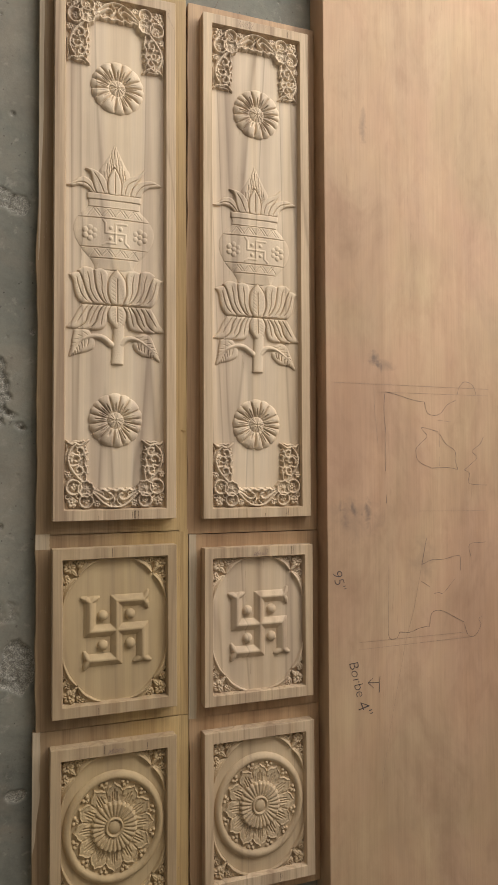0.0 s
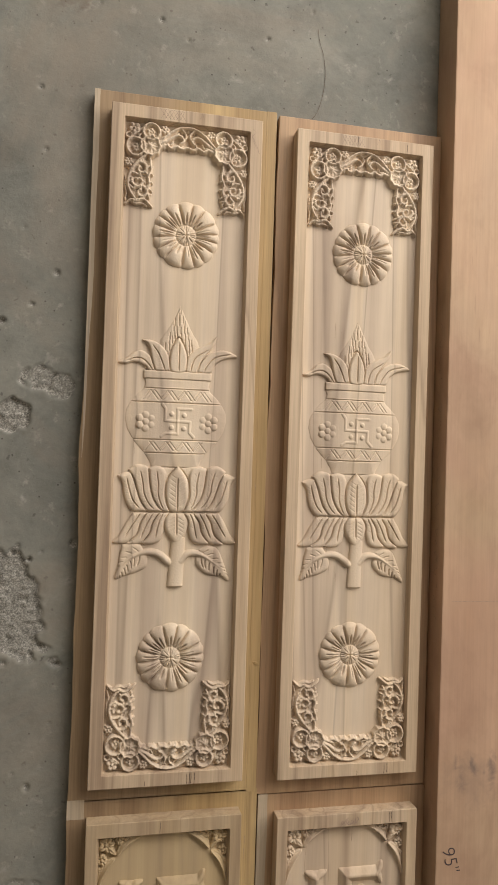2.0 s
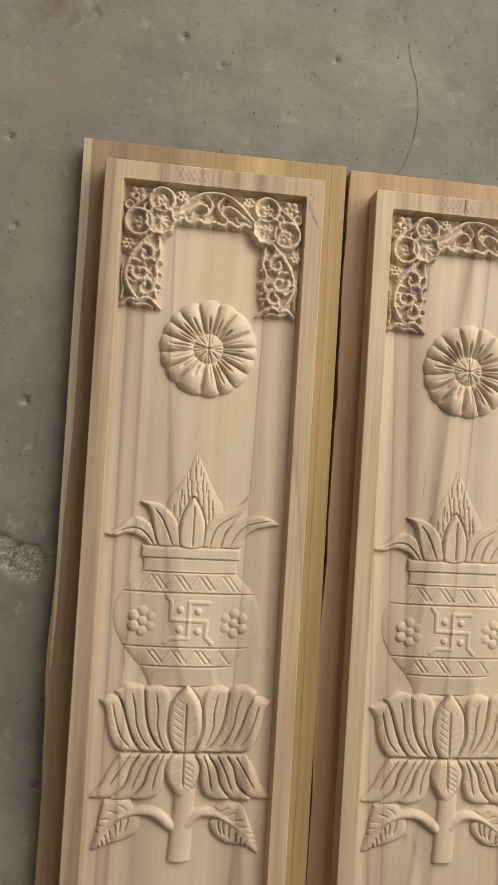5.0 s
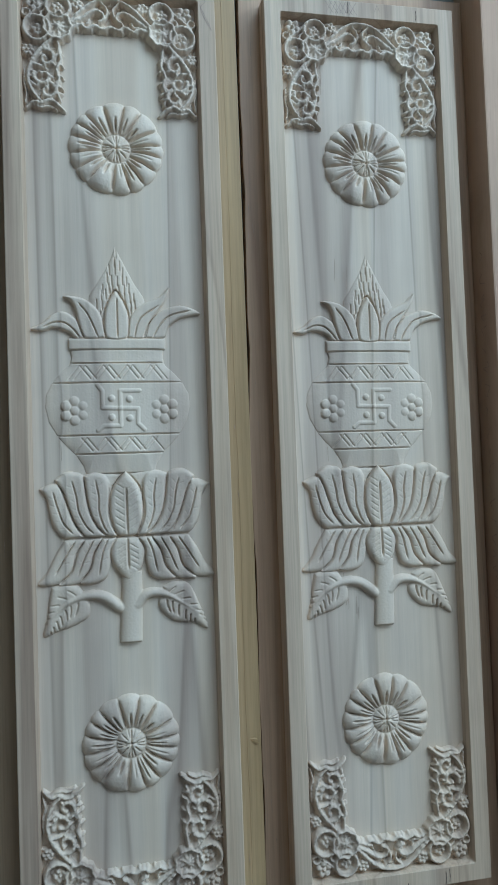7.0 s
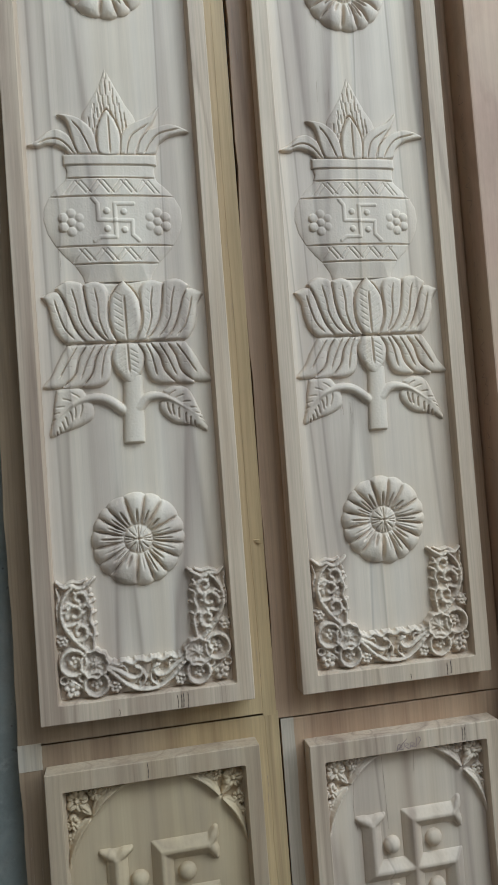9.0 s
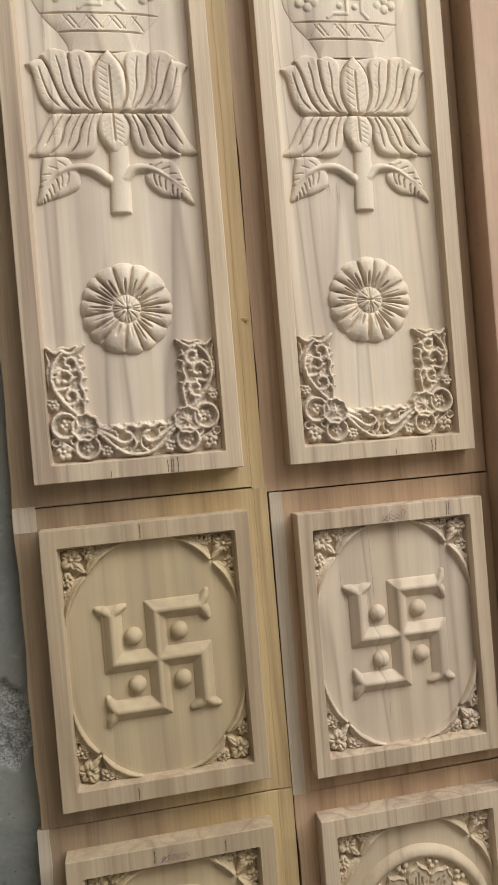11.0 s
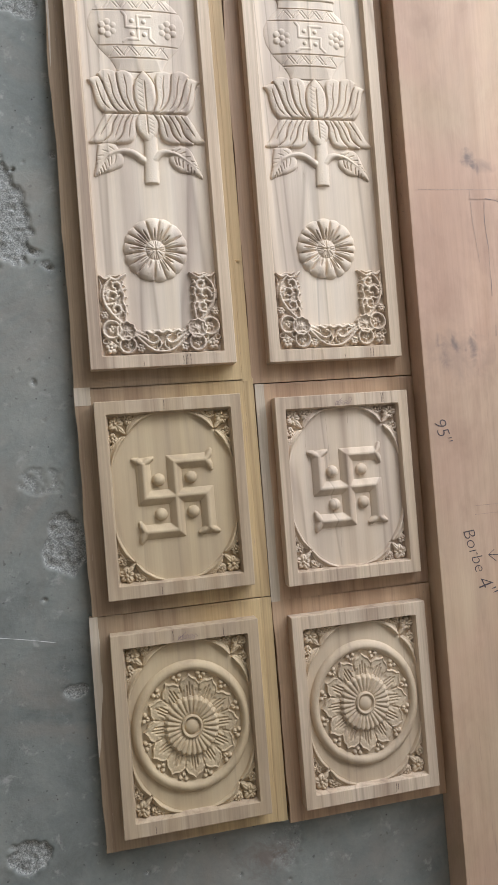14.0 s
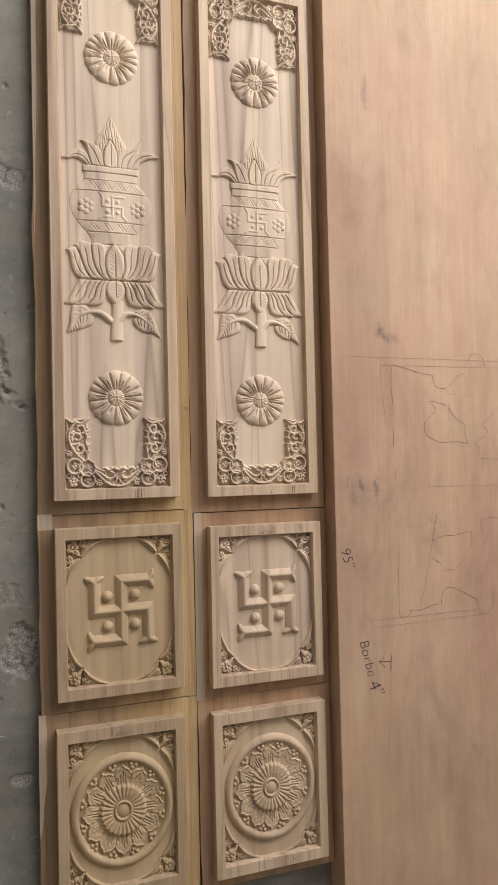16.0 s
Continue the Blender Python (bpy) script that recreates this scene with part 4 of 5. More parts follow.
def medallion(top):
    """A petalled wheel in a ring, cut a little taller than wide."""
    cy = -1.0
    r = Relief(-85, 85, cy - 93, cy + 93, 0.8)
    X, Y = np.meshgrid(r.xs, (r.ys - cy) / 1.09)
    d = np.hypot(X, Y)
    v = np.where(d > 75.5, (d - 75.5) / 7.5, (75.5 - d) / 6.5)
    r.h = np.where(v < 1, 0.2 + 6.6 * np.clip(1 - v ** 2, 0, 1) ** 0.75, -9)
    r.rough(0.08, 3.0, 41)
    r.mesh("ring", FRESH, top, "plain rounded ring")
    r = Relief(-70, 70, cy - 76, cy + 76, 0.65)
    X, Y = np.meshgrid(r.xs, (r.ys - cy) / 1.09)
    a, d = np.arctan2(Y, X), np.hypot(X, Y) / 1.035
    n = 12
    ph = a * n / 2
    sn = np.abs(np.sin(ph))
    tip = 59.0 + 5.0 * np.exp(-(sn / 0.30) ** 1.4) - 6.0 * sn ** 9
    m = sn * 2 / n * d
    edge = np.clip((tip - d) / 3.0, 0, 1)
    z = 3.0 + 1.7 * np.exp(-((edge - 0.55) / 0.35) ** 2) - 0.7 * edge + 0.05 * (d - 45)
    z -= 3.2 * np.exp(-((np.abs(np.cos(ph)) * 2 / n * d) / 0.9) ** 2)
    for off, deep in ((0.0, 2.8), (3.4, 2.8), (6.6, 1.6)):
        z -= deep * np.exp(-((m - off) / 0.8) ** 2) * np.clip((55 - off * 1.3 - d) / 3, 0, 1)
    r.h = np.maximum(r.h, np.where((d < tip) & (d > 33), np.maximum(z, 0.3), -9))
    for k in range(n):
        b = (2 * k + 1) * math.pi / n
        for w, q in ((0.06, 66.5), (-0.06, 66.5), (0.0, 61.5)):
            r.ball(q * math.cos(b + w), cy + 1.09 * q * math.sin(b + w), 3.4, 4.8)
        r.groove([(58.5 * math.cos(b), cy + 1.09 * 58.5 * math.sin(b)), (66 * math.cos(b), cy + 1.09 * 66 * math.sin(b))], 0.8, 2.0, False)
    r.soften(1)
    r.rough(0.14, 1.8, 42)
    r.mesh("petal_crown", FRESH, top, "ring of pointed veined petals")
    r = Relief(-40, 40, cy - 44, cy + 44, 0.65)
    X, Y = np.meshgrid(r.xs, (r.ys - cy) / 1.09)
    a, d = np.arctan2(Y, X), np.hypot(X, Y)
    flute = np.abs(np.cos(a * 14))
    edge = 36.6 + 2.0 * flute
    z = 3.0 + 1.6 * (d / 38) ** 2 + 2.8 * flute ** 0.8 * np.clip((d - 14) / 9, 0, 1)
    r.h = np.where(d < edge, z * np.clip((edge - d) / 4.0, 0.35, 1) ** 0.7, -9)
    r.h = np.where(d < 15, 2.2, r.h)
    r.soften(1)
    r.rough(0.07, 1.8, 43)
    r.mesh("fluted_disc", FRESH, top, "radially fluted disc")
    r = Relief(-17, 17, cy - 19, cy + 19, 0.55)
    X, Y = np.meshgrid(r.xs, (r.ys - cy) / 1.09)
    d = np.hypot(X, Y)
    r.h = np.where(np.abs(d - 13.0) < 2.6, 6.8 * np.sqrt(np.clip(1 - ((d - 13.0) / 2.6) ** 2, 0, 1)), r.h)
    r.h = np.maximum(r.h, np.where(d < 10.6, 1.5 + 5.2 * np.sqrt(np.clip(1 - (d / 10.6) ** 2, 0, 1)), -9.0))
    r.soften(1)
    r.mesh("boss", FRESH, top, "domed centre boss")


# ---- room ----
def wall(name, boxes, label="plain cement-plastered workshop wall", category="wall"):
    bm = bmesh.new()
    for b in boxes:
        box(bm, *b)
    return tagged(part(name, bm, PLASTER), label, category, kind="structure")


W, E_, S, N, TOP = ROOM
wall("wall_west", [(W - 0.2, W, S, N, 0, TOP)])
wall("wall_south", [(W, E_, S - 0.2, S, 0, TOP)])
a, b, lo, hi = EAST_OPENING
wall("wall_east", [(E_, E_ + 0.2, S, a, 0, TOP), (E_, E_ + 0.2, b, N, 0, TOP), (E_, E_ + 0.2, a, b, 0, lo), (E_, E_ + 0.2, a, b, hi, TOP)], "plastered wall with an open window")
a, b, lo, hi = NORTH_OPENING
wall("wall_north", [(W, a, N, N + 0.2, 0, TOP), (b, E_, N, N + 0.2, 0, TOP), (a, b, N, N + 0.2, 0, lo), (a, b, N, N + 0.2, hi, TOP)], "plastered wall with an open window")
wall("ceiling", [(W, E_, S, N, TOP, TOP + 0.2)], "plain plastered ceiling", "ceiling")


# ---- floor: one sheet, finer where the boards lie ----
def grid_lines(lo, hi, a, b, fine, coarse):
    return np.concatenate([np.linspace(lo, a, coarse)[:-1], np.arange(a, b, fine), np.linspace(b, hi, coarse)])


def lumps(X, Y, cell, seed):
    """Smooth random height, about -1 to 1, that varies over the cell size."""
    rng = np.random.default_rng(seed)
    g = rng.normal(size=(257, 257)) * 0.6
    fx, fy = X / cell + 100, Y / cell + 100
    i, j = np.floor(fx).astype(int), np.floor(fy).astype(int)
    tx, ty = fx - i, fy - j
    tx, ty = tx * tx * (3 - 2 * tx), ty * ty * (3 - 2 * ty)
    i, j = i % 256, j % 256
    return (g[j, i] * (1 - tx) + g[j, i + 1] * tx) * (1 - ty) + (g[j + 1, i] * (1 - tx) + g[j + 1, i + 1] * tx) * ty


def cement_floor():
    xs = grid_lines(W, E_, -0.5, 0.42, 0.0022, 12)
    ys = grid_lines(S, N, -1.0, 1.2, 0.0022, 12)
    X, Y = np.meshgrid(xs, ys)
    Z = 0.0004 * lumps(X, Y, 0.05, 1)
    wob = 0.5 * lumps(X, Y, 0.03, 2) + 0.35 * lumps(X, Y, 0.012, 3) + 0.2 * lumps(X, Y, 0.006, 4)
    grit = 0.7 * lumps(X, Y, 0.009, 5) + 0.6 * lumps(X, Y, 0.0045, 6)
    # places where the cement skin has broken off: x, y, half-width, half-length, depth
    for x, y, a, b, deep in ((-0.222, 0.062, 0.062, 0.078, 4.5), (-0.155, -0.403, 0.034, 0.040, 5.0), (-0.2155, 0.3135, 0.021, 0.022, 4.5), (-0.185, 0.365, 0.024, 0.018, 2.2), (-0.155, 0.355, 0.018, 0.020, 2.4),
                             (-0.236, 0.902, 0.012, 0.012, 7.0), (-0.152, -0.602, 0.018, 0.012, 2.5), (-0.178, -0.31, 0.03, 0.02, 1.6), (-0.226, -0.812, 0.032, 0.024, 4.0), (-0.151, -0.008, 0.008, 0.007, 2.4), (-0.164, 0.008, 0.012, 0.006, 2.0), (-0.31, 0.33, 0.05, 0.04, 3.5),
                             (0.09, 0.99, 0.02, 0.012, 1.4), (-0.13, 0.93, 0.016, 0.05, 1.2), (0.13, -0.86, 0.03, 0.03, 1.2), (-0.33, -0.2, 0.04, 0.05, 3.0)):
        v = np.hypot((X - x) / a, (Y - y) / b) + 0.42 * wob
        k = np.clip((1 - v) / 0.16, 0, 1)
        Z -= k * (deep + 2.2 * grit * min(1, deep / 3)) / 1000
    rng = random.Random(12)
    pits = [(-0.261, 0.599, 0.005), (-0.243, 0.496, 0.004), (-0.233, 0.438, 0.006), (-0.196, 0.462, 0.0045), (-0.165, 0.506, 0.0045), (-0.131, 0.146, 0.005), (-0.146, -0.013, 0.006), (0.0, 0.845, 0.0035), (0.113, 0.864, 0.004)]
    pits += [(rng.uniform(-0.5, 0.4), rng.uniform(-1.0, 1.28), rng.choice((0.0022, 0.0025, 0.003, 0.004))) for _ in range(110)]
    for x, y, rad in pits:
        w = (slice(*np.searchsorted(ys, (y - 0.02, y + 0.02))), slice(*np.searchsorted(xs, (x - 0.02, x + 0.02))))
        v = np.hypot(X[w] - x, (Y[w] - y) * rng.uniform(0.6, 1.5)) / rad + 0.35 * wob[w]
        Z[w] -= np.clip(1.25 - v, 0, 1) * rad * 0.9
    idx = np.arange(X.size).reshape(X.shape)
    f = np.stack([idx[:-1, :-1], idx[:-1, 1:], idx[1:, 1:], idx[1:, :-1]], -1).reshape(-1, 4)
    ob = raw("floor", np.stack([X.ravel(), Y.ravel(), np.minimum(Z, 0.0).ravel()], 1), f, CEMENT)
    return tagged(ob, "worn grey trowelled cement floor with chipped patches", "floor", kind="structure")


floor = cement_floor()

# ---- timber slab ----
slab = thing("timber_plank", pose(0.3755, -1.15, 0), "wide planed reddish timber plank with pencil marks on floor", "timber plank")
bm = bmesh.new()
box(bm, 0, 0.85, 0, 2.41, 0, 0.056, 0.0018)
part("planed_board", bm, SLAB, slab, "planed reddish board")


def stroke(bm, pts, width, z, smooth=True, scale=0.001):
    """A pen or pencil line drawn on a level surface."""
    p = (curve(pts, 5) if smooth and len(pts) > 2 else np.asarray(pts, float)) * scale
    d = np.gradient(p, axis=0)
    n = np.stack([-d[:, 1], d[:, 0]], 1) / np.maximum(np.linalg.norm(d, axis=1), 1e-9)[:, None]
    k = np.arange(len(p))
    w = width / 2 * (0.75 + 0.3 * np.sin(k * 1.7))[:, None]
    for side_a, side_b in zip(range(len(p) - 1), range(1, len(p))):
        quad = [p[side_a] - n[side_a] * w[side_a], p[side_b] - n[side_b] * w[side_b], p[side_b] + n[side_b] * w[side_b], p[side_a] + n[side_a] * w[side_a]]
        bm.faces.new([bm.verts.new((x, y, z)) for x, y in quad])


def writing(text, size, m, parent, material, label):
    """Hand-sized lettering laid on a surface."""
    data = bpy.data.curves.new("lettering", "FONT")
    data.body, data.size, data.shear, data.offset = text, size, 0.15, -size * 0.018
    temp = new("lettering", data)
    me = bpy.data.meshes.new_from_object(temp.evaluated_get(bpy.context.evaluated_depsgraph_get()))
    bpy.data.objects.remove(temp)
    bpy.data.curves.remove(data)
    me.materials.clear()
    me.materials.append(material)
    ob = new("pen_writing", me)
    ob.parent = parent
    ob.matrix_local = m
    return tagged(ob, label)


TOP_Z = 0.0563
writing("95\"", 0.028, pose(0.008, 0.884, TOP_Z, 0, 0, -75), slab, INK, "handwritten measure in dark pen")
writing("Borbe", 0.027, pose(0.040, 0.719, TOP_Z, 0, 0, -76), slab, INK, "handwritten word in dark pen")
writing("4\"", 0.036, pose(0.054, 0.644, TOP_Z, 0, 0, -68), slab, INK, "handwritten measure in dark pen")
bm = bmesh.new()
for line in ([(104, 688), (102, 659)], [(102, 677), (79, 679)], [(89, 686), (79, 679), (91, 668)]):
    stroke(bm, line, 0.0013, TOP_Z, False)
part("pen_arrow", bm, INK, slab, "dark pen arrow to a line")


def pencil_line(pts, width, material, smooth=True):
    bm = bmesh.new()
    stroke(bm, pts, width, TOP_Z, smooth)
    bmesh.ops.remove_doubles(bm, verts=bm.verts, dist=0.00005)
    part("pencil_line", bm, material, slab, "wandering pencil outline" if smooth else "faint straight pencil line")


# outlines traced round carving templates
for line in ([(123, 1212), (147, 1207), (182, 1198), (207, 1195)], [(207, 1195), (215, 1173), (240, 1172), (259, 1191), (278, 1200)], [(281, 1210), (288, 1227), (300, 1237), (318, 1231), (326, 1213)],
             [(236, 1139), (200, 1146), (212, 1130), (196, 1115), (187, 1103), (193, 1082), (221, 1069)], [(221, 1069), (257, 1070), (281, 1066)], [(281, 1066), (275, 1085), (275, 1102), (254, 1116), (241, 1134)],
             [(342, 1130), (333, 1115), (315, 1102), (326, 1089), (308, 1074), (296, 1065)], [(296, 1065), (308, 1058), (307, 1039), (349, 1035)],
             [(196, 887), (220, 895), (245, 895), (277, 901), (284, 897)], [(284, 897), (283, 872)], [(308, 897), (306, 921), (345, 924)], [(223, 831), (234, 833), (244, 831), (270, 856)], [(195, 856), (213, 845)]):
    pencil_line(line, 0.0011, PENCIL)
for line in ([(123, 763), (125, 756), (131, 753), (141, 755), (147, 765)], [(147, 765), (168, 763), (191, 769), (212, 771)], [(212, 771), (217, 794), (231, 799), (247, 795), (270, 783), (293, 771)],
             [(291, 768), (297, 750), (307, 743), (319, 748), (329, 765), (324, 775), (331, 781)], [(208, 937), (197, 888)], [(121, 1208), (119, 1177), (122, 1136)], [(122, 1090), (121, 1064)], [(123, 1020), (122, 1004)]):
    pencil_line(line, 0.0012, PENCIL)
for line in ([(62, 753), (296, 753)], [(62, 740), (302, 743)], [(124, 890), (123, 763)], [(15, 1226), (356, 1224)], [(96, 1211), (355, 1211)], [(241, 1144), (240, 1110)], [(239, 1090), (239, 1073)], [(236, 1161), (267, 1158)],
             [(193, 988), (344, 985)], [(197, 888), (178, 804), (160, 749), (124, 590), (105, 487)], [(98, 1226), (99, 1177), (105, 1116)], [(122, 1136), (121, 1090)]):
    pencil_line(line, 0.0008, FAINT, False)
# a row of illegible marks along the edge of the plank
bm = bmesh.new()
rng = random.Random(9)
y = 1620.0
while y > 1200:
    n = rng.randint(3, 5)
    pts = [(y - 3.2 * k + rng.uniform(-2, 2), 34 + rng.uniform(-6, 6)) for k in range(n)]
    stroke(bm, pts, 0.0011, 0.0005)
    y -= 3.2 * n + rng.uniform(4, 9)
for v in bm.verts:
    v.co = Vector((-v.co.z, v.co.x, v.co.y))
part("edge_marks", bm, FAINT, slab, "illegible dark marks along the edge")


# ---- carved panels ----
def tall_panel(m):
    top = panel("tall_carved_panel", -BW, 0.1252, 0.47, 0.1012, 0.4455, 0.0845, 0.4285, m,
                "tall pale wooden panel carved with a pot on a lotus", "tall carved panels", "wide rebated yellowish board")
    flat_field(top, 0.0845, 0.4285)
    big_flower(top, 281.5, 2.2)
    big_flower(top, -281.0)
    pot_leaves(top)
    pot(top)
    lotus(top)
    stem(top)
    scroll(top, True)
    scroll(top, False)
    return top


first = tall_panel(pose(0.0, 0.282, 0, 0, 0, 0.0))
tall_right = copy_thing(first, pose(0.2512, 0.279, 0, 0, 0, -0.1))


def recolour(top, **materials):
    """Give a copied panel timber of its own."""
    for ob in top.children:
        m = materials.get(ob.name.split(".")[0], materials.get("carving") if ob.name.split(".")[0] not in ("board", "border") else None)
        if m:
            ob.material_slots[0].link = "OBJECT"
            ob.material_slots[0].material = m


def reboard(top, x0, x1, hy, shift=0.0):
    """A copied panel gets a board of its own width."""
    ob = next(c for c in top.children if c.name.startswith("board"))
    bm = bmesh.new()
    board(bm, x0, x1, hy)
    bmesh.ops.translate(bm, verts=bm.verts, vec=(0, shift, 0))
    me = bpy.data.meshes.new("board")
    bm.to_mesh(me)
    bm.free()
    me.materials.append(LEDGE)
    ob.data = me


reboard(tall_right, -0.1232, 0.1235, 0.471, -0.001)
recolour(tall_right, board=ROSY)


def emblem_panel(m):
    top = panel("square_carved_panel", -0.1258, 0.1265, 0.1575, 0.1015, 0.135, 0.0865, 0.117, m,
                "near-square wooden panel carved with a four-armed emblem and four bosses", "emblem panels", "wide rebated yellowish board")
    sunk_field(top, IX, IY, "smooth sunken ground")
    hooked_cross(top)
    corner_sprays(top, IX, IY)
    return top


second = emblem_panel(pose(0.0005, -0.3425, 0, 0, 0, 0.1))
emblem_right = copy_thing(second, pose(0.2525, -0.352, 0, 0, 0, -0.15))
reboard(emblem_right, -0.1232, 0.1225, 0.1575)
recolour(second, carving=STRAW, border=STRAW_PLANED)
recolour(emblem_right, board=ROSY, carving=PINKISH)


def medallion_panel(m):
    top = panel("medallion_carved_panel", -0.1275, 0.1282, 0.160, 0.1022, 0.1363, 0.0865, 0.1175, m,
                "near-square wooden panel carved with a petalled medallion in a ring", "medallion panels", "wide rebated yellowish board")
    sunk_field(top, IX, IY + 0.5, "smooth sunken ground")
    medallion(top)
    corner_sprays(top, IX, IY + 0.5)
    return top


third = medallion_panel(pose(-0.0012, -0.661, 0, 0, 0, -0.15))
medallion_right = copy_thing(third, pose(0.2525, -0.667, 0, 0, 0, 0.1))
reboard(medallion_right, -0.1228, 0.1225, 0.160)
recolour(third, carving=STRAW, border=STRAW_PLANED)
recolour(medallion_right, board=ROSY, carving=TAN)


# ---- small marks on the panels ----
def scribble(top, x, y, w, h, n, seed):
    """An unreadable word in pen on a border."""
    rng = random.Random(seed)
    bm = bmesh.new()
    pts = []
    for k in range(n):
        bx = x + w * k / n
        top_y = y + h * rng.choice((0.55, 0.6, 1.0))
        pts += [(bx, y + rng.uniform(-1, 2)), (bx + 0.25 * w / n, top_y), (bx + 0.8 * w / n, top_y - rng.uniform(1, 3)), (bx + rng.uniform(0.2, 0.6) * w / n, y + rng.uniform(1, 4))]
    stroke(bm, pts, 0.0008, FACE_Z + 0.0003)
    stroke(bm, [(x - 1, y - 1), (x + 0.4 * w, y + h)], 0.0007, FACE_Z + 0.0003, False)
    part("pen_scribble", bm, HATCH, top, "unreadable pen scribble")


scribble(emblem_right, -11, 119, 27, 10, 4, 1)
scribble(third, -11, 120.5, 28, 10, 5, 2)
for top, seed in ((first, 3), (tall_right, 4)):
    rng = random.Random(seed)
    bm = bmesh.new()
    for k in range(6):
        x = -38 + 5 * k
        stroke(bm, [(x, 444), (x + 9, 431)], 0.00034, FACE_Z + 0.0003, False)
        stroke(bm, [(x + 9 + rng.uniform(-2, 2), 444), (x + 1, 431)], 0.00034, FACE_Z + 0.0003, False)
    stroke(bm, [(15, 436), (18, 443), (21, 436)], 0.00034, FACE_Z + 0.0003, False)
    if top is first:
        stroke(bm, [(87, 432), (92, 428), (87, 420), (97, 400), (94, 408), (86, 424)], 0.00034, FACE_Z + 0.0003)
    tagged(part("pencil_hatch", bm, HATCH, top, "crossed pencil hatching"), kind="stuff")


def cracks(top, lines):
    bm = bmesh.new()
    for x, y0, y1 in lines:
        stroke(bm, [(x, y0), (x + 0.6, (y0 + y1) / 2), (x + 0.2, y1)], 0.0008, FACE_Z + 0.0003)
    tagged(part("check_lines", bm, CRACK, top, "fine dark drying checks"), kind="stuff")


bm = bmesh.new()
stroke(bm, [(186, 890), (189, 872), (196, 850), (199, 823), (196, 795), (188, 768), (176, 752)], 0.0007, 0.0006)
tagged(part("hairline_crack", bm, CRACK, floor, "hairline crack in the cement"), kind="structure")
for line in ([(-255, -514), (-215, -522), (-176, -531)],):
    bm = bmesh.new()
    stroke(bm, line, 0.001, 0.0006)
    tagged(part("scratch", bm, PLASTER, floor, "pale scratch in the cement"), kind="structure")
cracks(first, [(36, -445, -430), (31.5, -444, -430), (29.5, -444, -431), (26, -444, -432), (-29, -444, -438)])
cracks(second, [(-7, 119, 133), (-29, -133, -122)])
cracks(emblem_right, [(60, 119, 133), (62.5, 119, 133)])
cracks(medallion_right, [(34, -133, -120), (37, -130, -121)])


def sap_strip(top, x0, x1, y0, y1, taper=0.0):
    """Pale sapwood left along the edge of a board, running out to a point where it tapers."""
    bm = bmesh.new()
    rows = []
    for k in range(25):
        t = k / 24
        y = y0 + (y1 - y0) * t
        wide = (x1 - x0) * (min(1.0, t / taper) ** 0.7 if taper else 1.0) + (min(0.0006, 0.006 * (y1 - y0)) * math.sin(17 * t) if 0 < k < 24 else 0.0)
        rows.append([(x0, y, BASE_Z - 0.003), (x0, y, BASE_Z + 0.0004), (x0 + max(wide, 0.0004), y, BASE_Z + 0.0004), (x0 + max(wide, 0.0004), y, BASE_Z - 0.003)])
    ends = skin(bm, rows)
    for loop in (ends[0], ends[-1]):
        bm.faces.new(loop)
    part("sapwood_edge", bm, SAP, top, "pale grey sapwood edge")


def raised_edge(top, x0, x1, y0, y1):
    """A slip of the board left standing proud along its edge, torn along the inner side."""
    rng = random.Random(int(y1 * 1000))
    bm = bmesh.new()
    rows = []
    for k in range(61):
        y = y0 + (y1 - y0) * k / 60
        torn = x0 + 0.0005 * math.sin(0.31 * k) + rng.uniform(-0.0002, 0.0002)
        rows.append([(torn, y, BASE_Z - 0.002), (torn + 0.0008, y, BASE_Z + 0.0003), (x1 - 0.0006, y, BASE_Z + 0.0005), (x1, y, BASE_Z + 0.0003), (x1, y, BASE_Z - 0.002)])
    ends = skin(bm, rows)
    for loop in (ends[0], ends[-1]):
        bm.faces.new(loop)
    part("raised_edge", bm, LEDGE, top, "yellowish slip left proud along the edge")


raised_edge(first, 0.1110, 0.1254, -0.4702, 0.4702)
raised_edge(second, 0.1125, 0.1267, -0.1577, 0.1577)
raised_edge(third, 0.1130, 0.1284, -0.1602, 0.1602)
sap_strip(first, -BW - 0.0004, -0.1165, -0.02, 0.4704, 0.6)
sap_strip(second, -0.1264, -0.1045, 0.133, 0.1579)
sap_strip(third, -0.1281, -0.1165, -0.03, 0.1604, 0.5)
sap_strip(emblem_right, -BW - 0.0004, -0.1105, -0.1579, 0.1579)
cracks(third, [(-18, 121, 134), (52, 120, 131), (-60, -134, -124)])
cracks(tall_right, [(12, -444, -438), (52, -444, -432), (56, -443, -430), (-14, 432, 444), (60, 431, 441)])


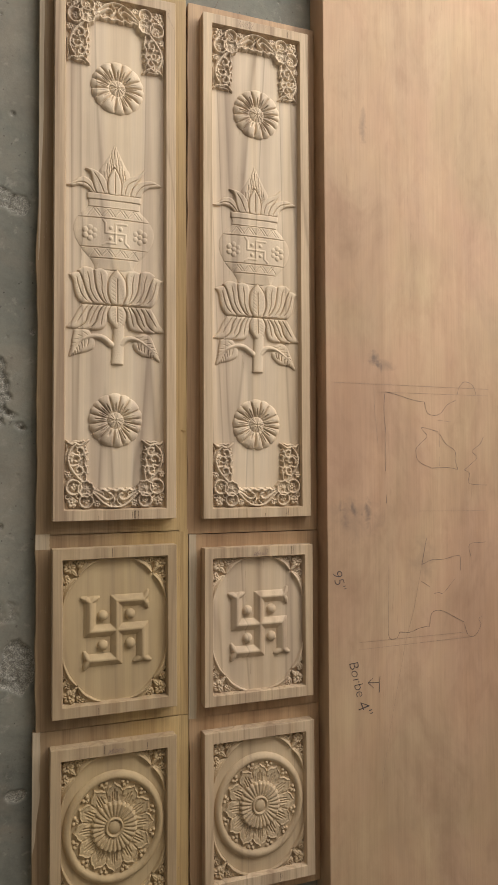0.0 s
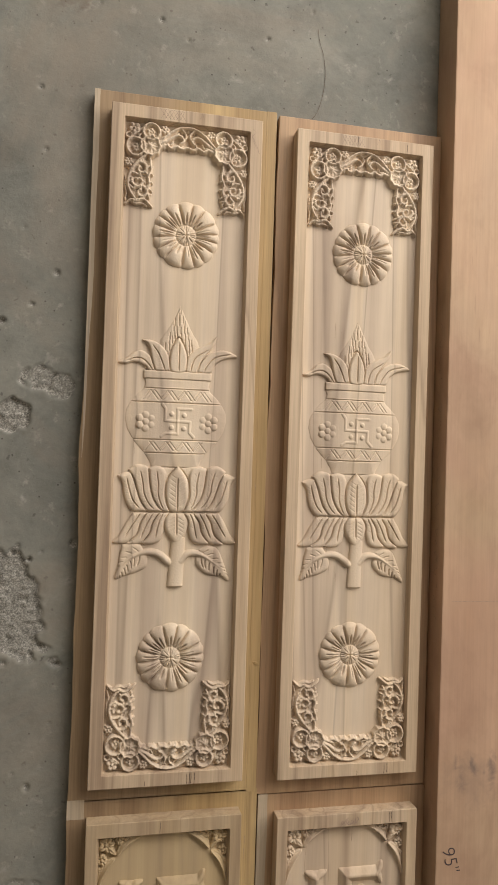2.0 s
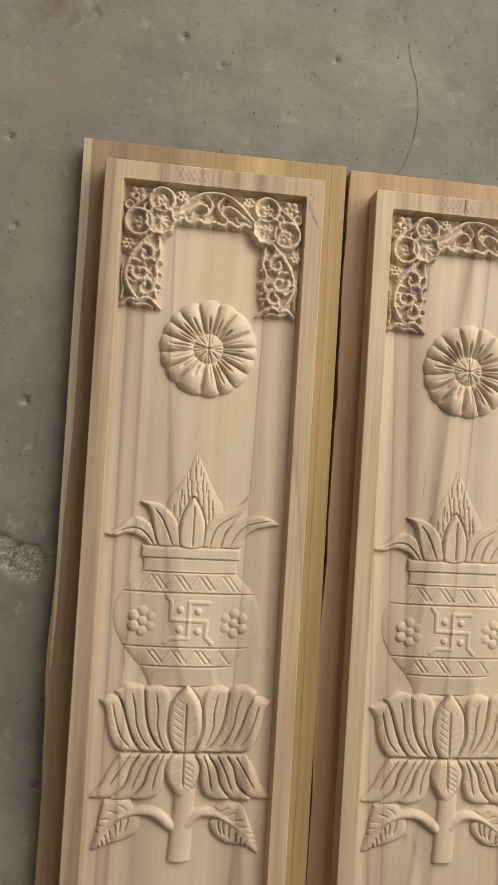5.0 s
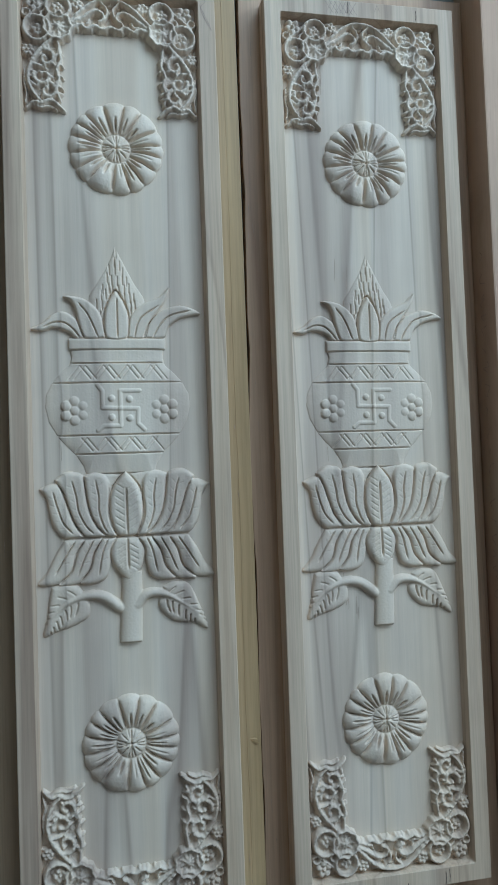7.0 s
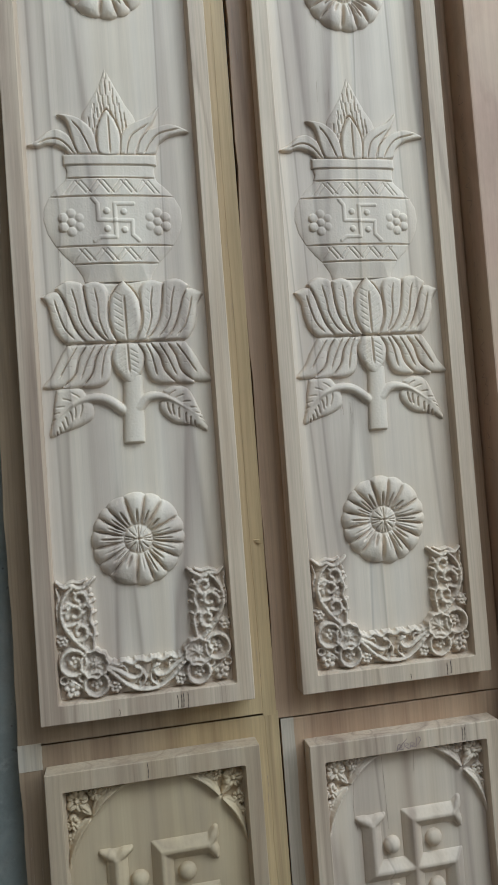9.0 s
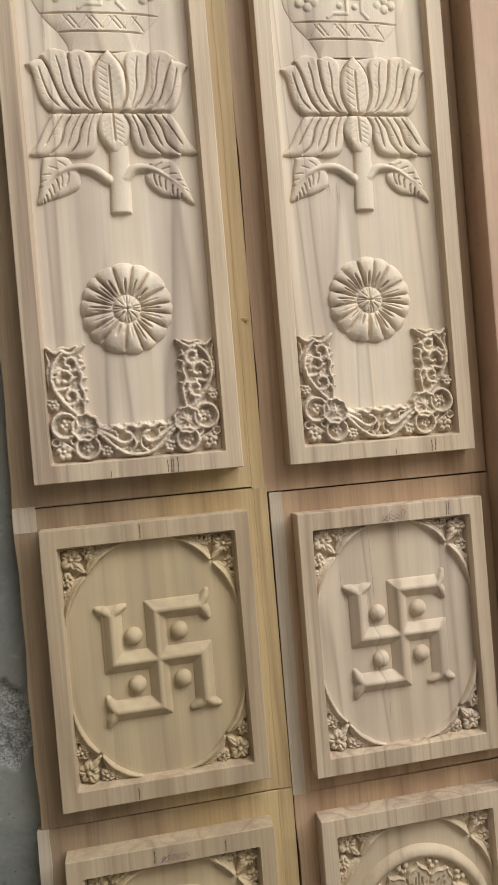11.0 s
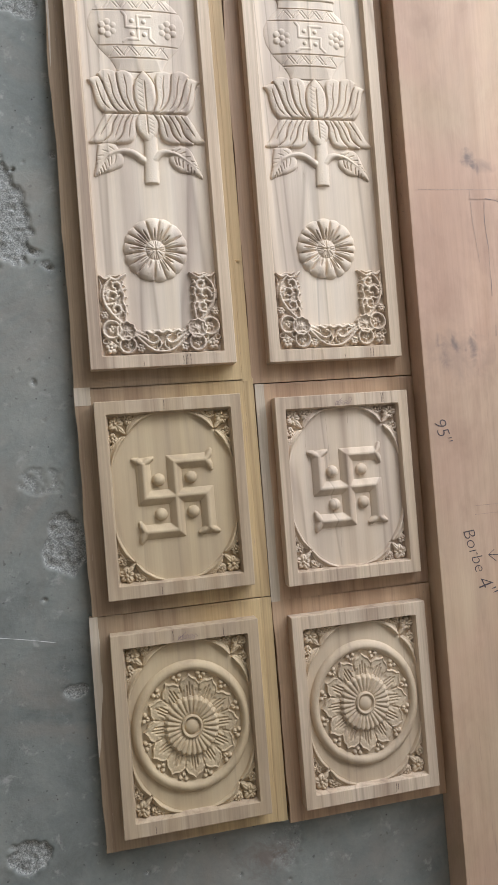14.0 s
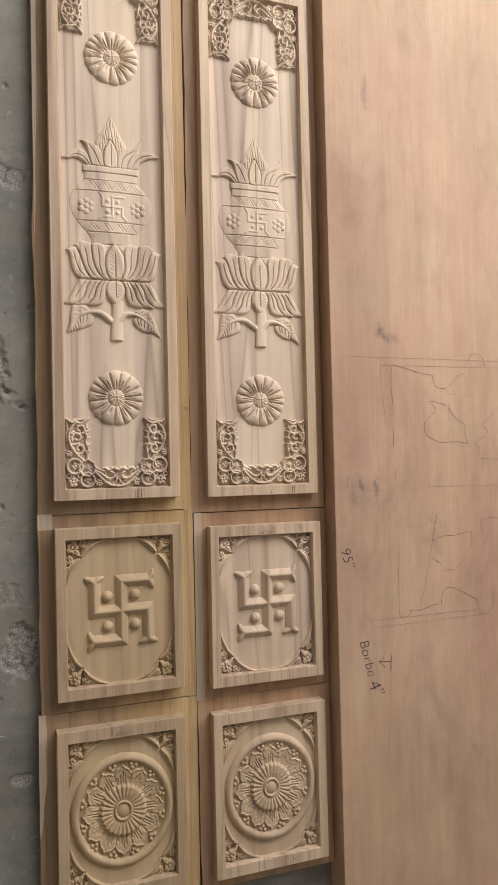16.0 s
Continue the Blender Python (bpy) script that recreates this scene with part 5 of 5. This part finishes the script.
def nicks(top, hx, hy, count, seed):
    """Splinters and small tear-outs along the sawn edge of a board."""
    rng = random.Random(seed)
    bm = bmesh.new()
    for k in range(count):
        side = rng.choice((-1, 1))
        y = rng.uniform(-hy, hy) * 1000 * 0.95
        x = side * (hx * 1000 - rng.uniform(3, 14))
        stroke(bm, [(x, y), (x + rng.uniform(-1, 1), y + rng.uniform(4, 16))], 0.00035, BASE_Z + 0.0003, False)
    tagged(part("edge_splits", bm, CHECK, top, "fine splits along the board edge"), kind="stuff")


for top, hy, count, seed in ((first, 0.47, 26, 1), (tall_right, 0.47, 22, 2), (second, 0.1575, 9, 3), (emblem_right, 0.1575, 11, 4), (third, 0.16, 9, 5), (medallion_right, 0.16, 9, 6)):
    nicks(top, BW, hy, count, seed)


def field_checks(top, hx, hy, count, seed):
    """Hair-fine seasoning checks in the sunken ground, in loose bundles along the grain."""
    rng = random.Random(seed)
    bm = bmesh.new()
    x = y = 0.0
    for k in range(count):
        if k % 6 == 0:
            x, y = rng.uniform(-hx, hx), rng.uniform(-hy, hy)
        px, py = x + rng.uniform(-9, 9), y + rng.uniform(-30, 30)
        stroke(bm, [(px, py), (px + rng.uniform(-0.8, 0.8), py + rng.uniform(8, 26))], 0.00028, FIELD_Z + 0.00025, False)
    tagged(part("ground_checks", bm, CHECK, top, "hair-fine checks along the grain"), kind="stuff")


field_checks(first, 60, 360, 10, 11)
field_checks(tall_right, 60, 370, 42, 13)
bm = bmesh.new()
for line in ([(-25, 116), (-24, 84), (-23, 38)], [(-56, 92), (-58, 62), (-55, 40)], [(10, 116), (9, 92)], [(-14, -52), (-15, -88)], [(36, -30), (35, -60)]):
    stroke(bm, line, 0.0004, FIELD_Z + 0.0003)
tagged(part("ground_checks", bm, CHECK, emblem_right, "dark checks along the grain"), kind="stuff")


# a torn sliver that stands up from the edge of one board
bm = bmesh.new()
tip = [(0.1235, -0.2985, BASE_Z + 0.0035), (0.113, -0.2935, BASE_Z - 0.0002), (0.1145, -0.2965, BASE_Z - 0.0002), (0.119, -0.2925, BASE_Z - 0.0002), (0.1215, -0.294, BASE_Z + 0.0028)]
vs = [bm.verts.new(p) for p in tip]
for f in ((0, 1, 2), (0, 4, 1), (4, 3, 1), (0, 2, 3), (0, 3, 4), (1, 3, 2)):
    bm.faces.new([vs[k] for k in f])
part("splinter", bm, LEDGE, first, "small torn splinter")
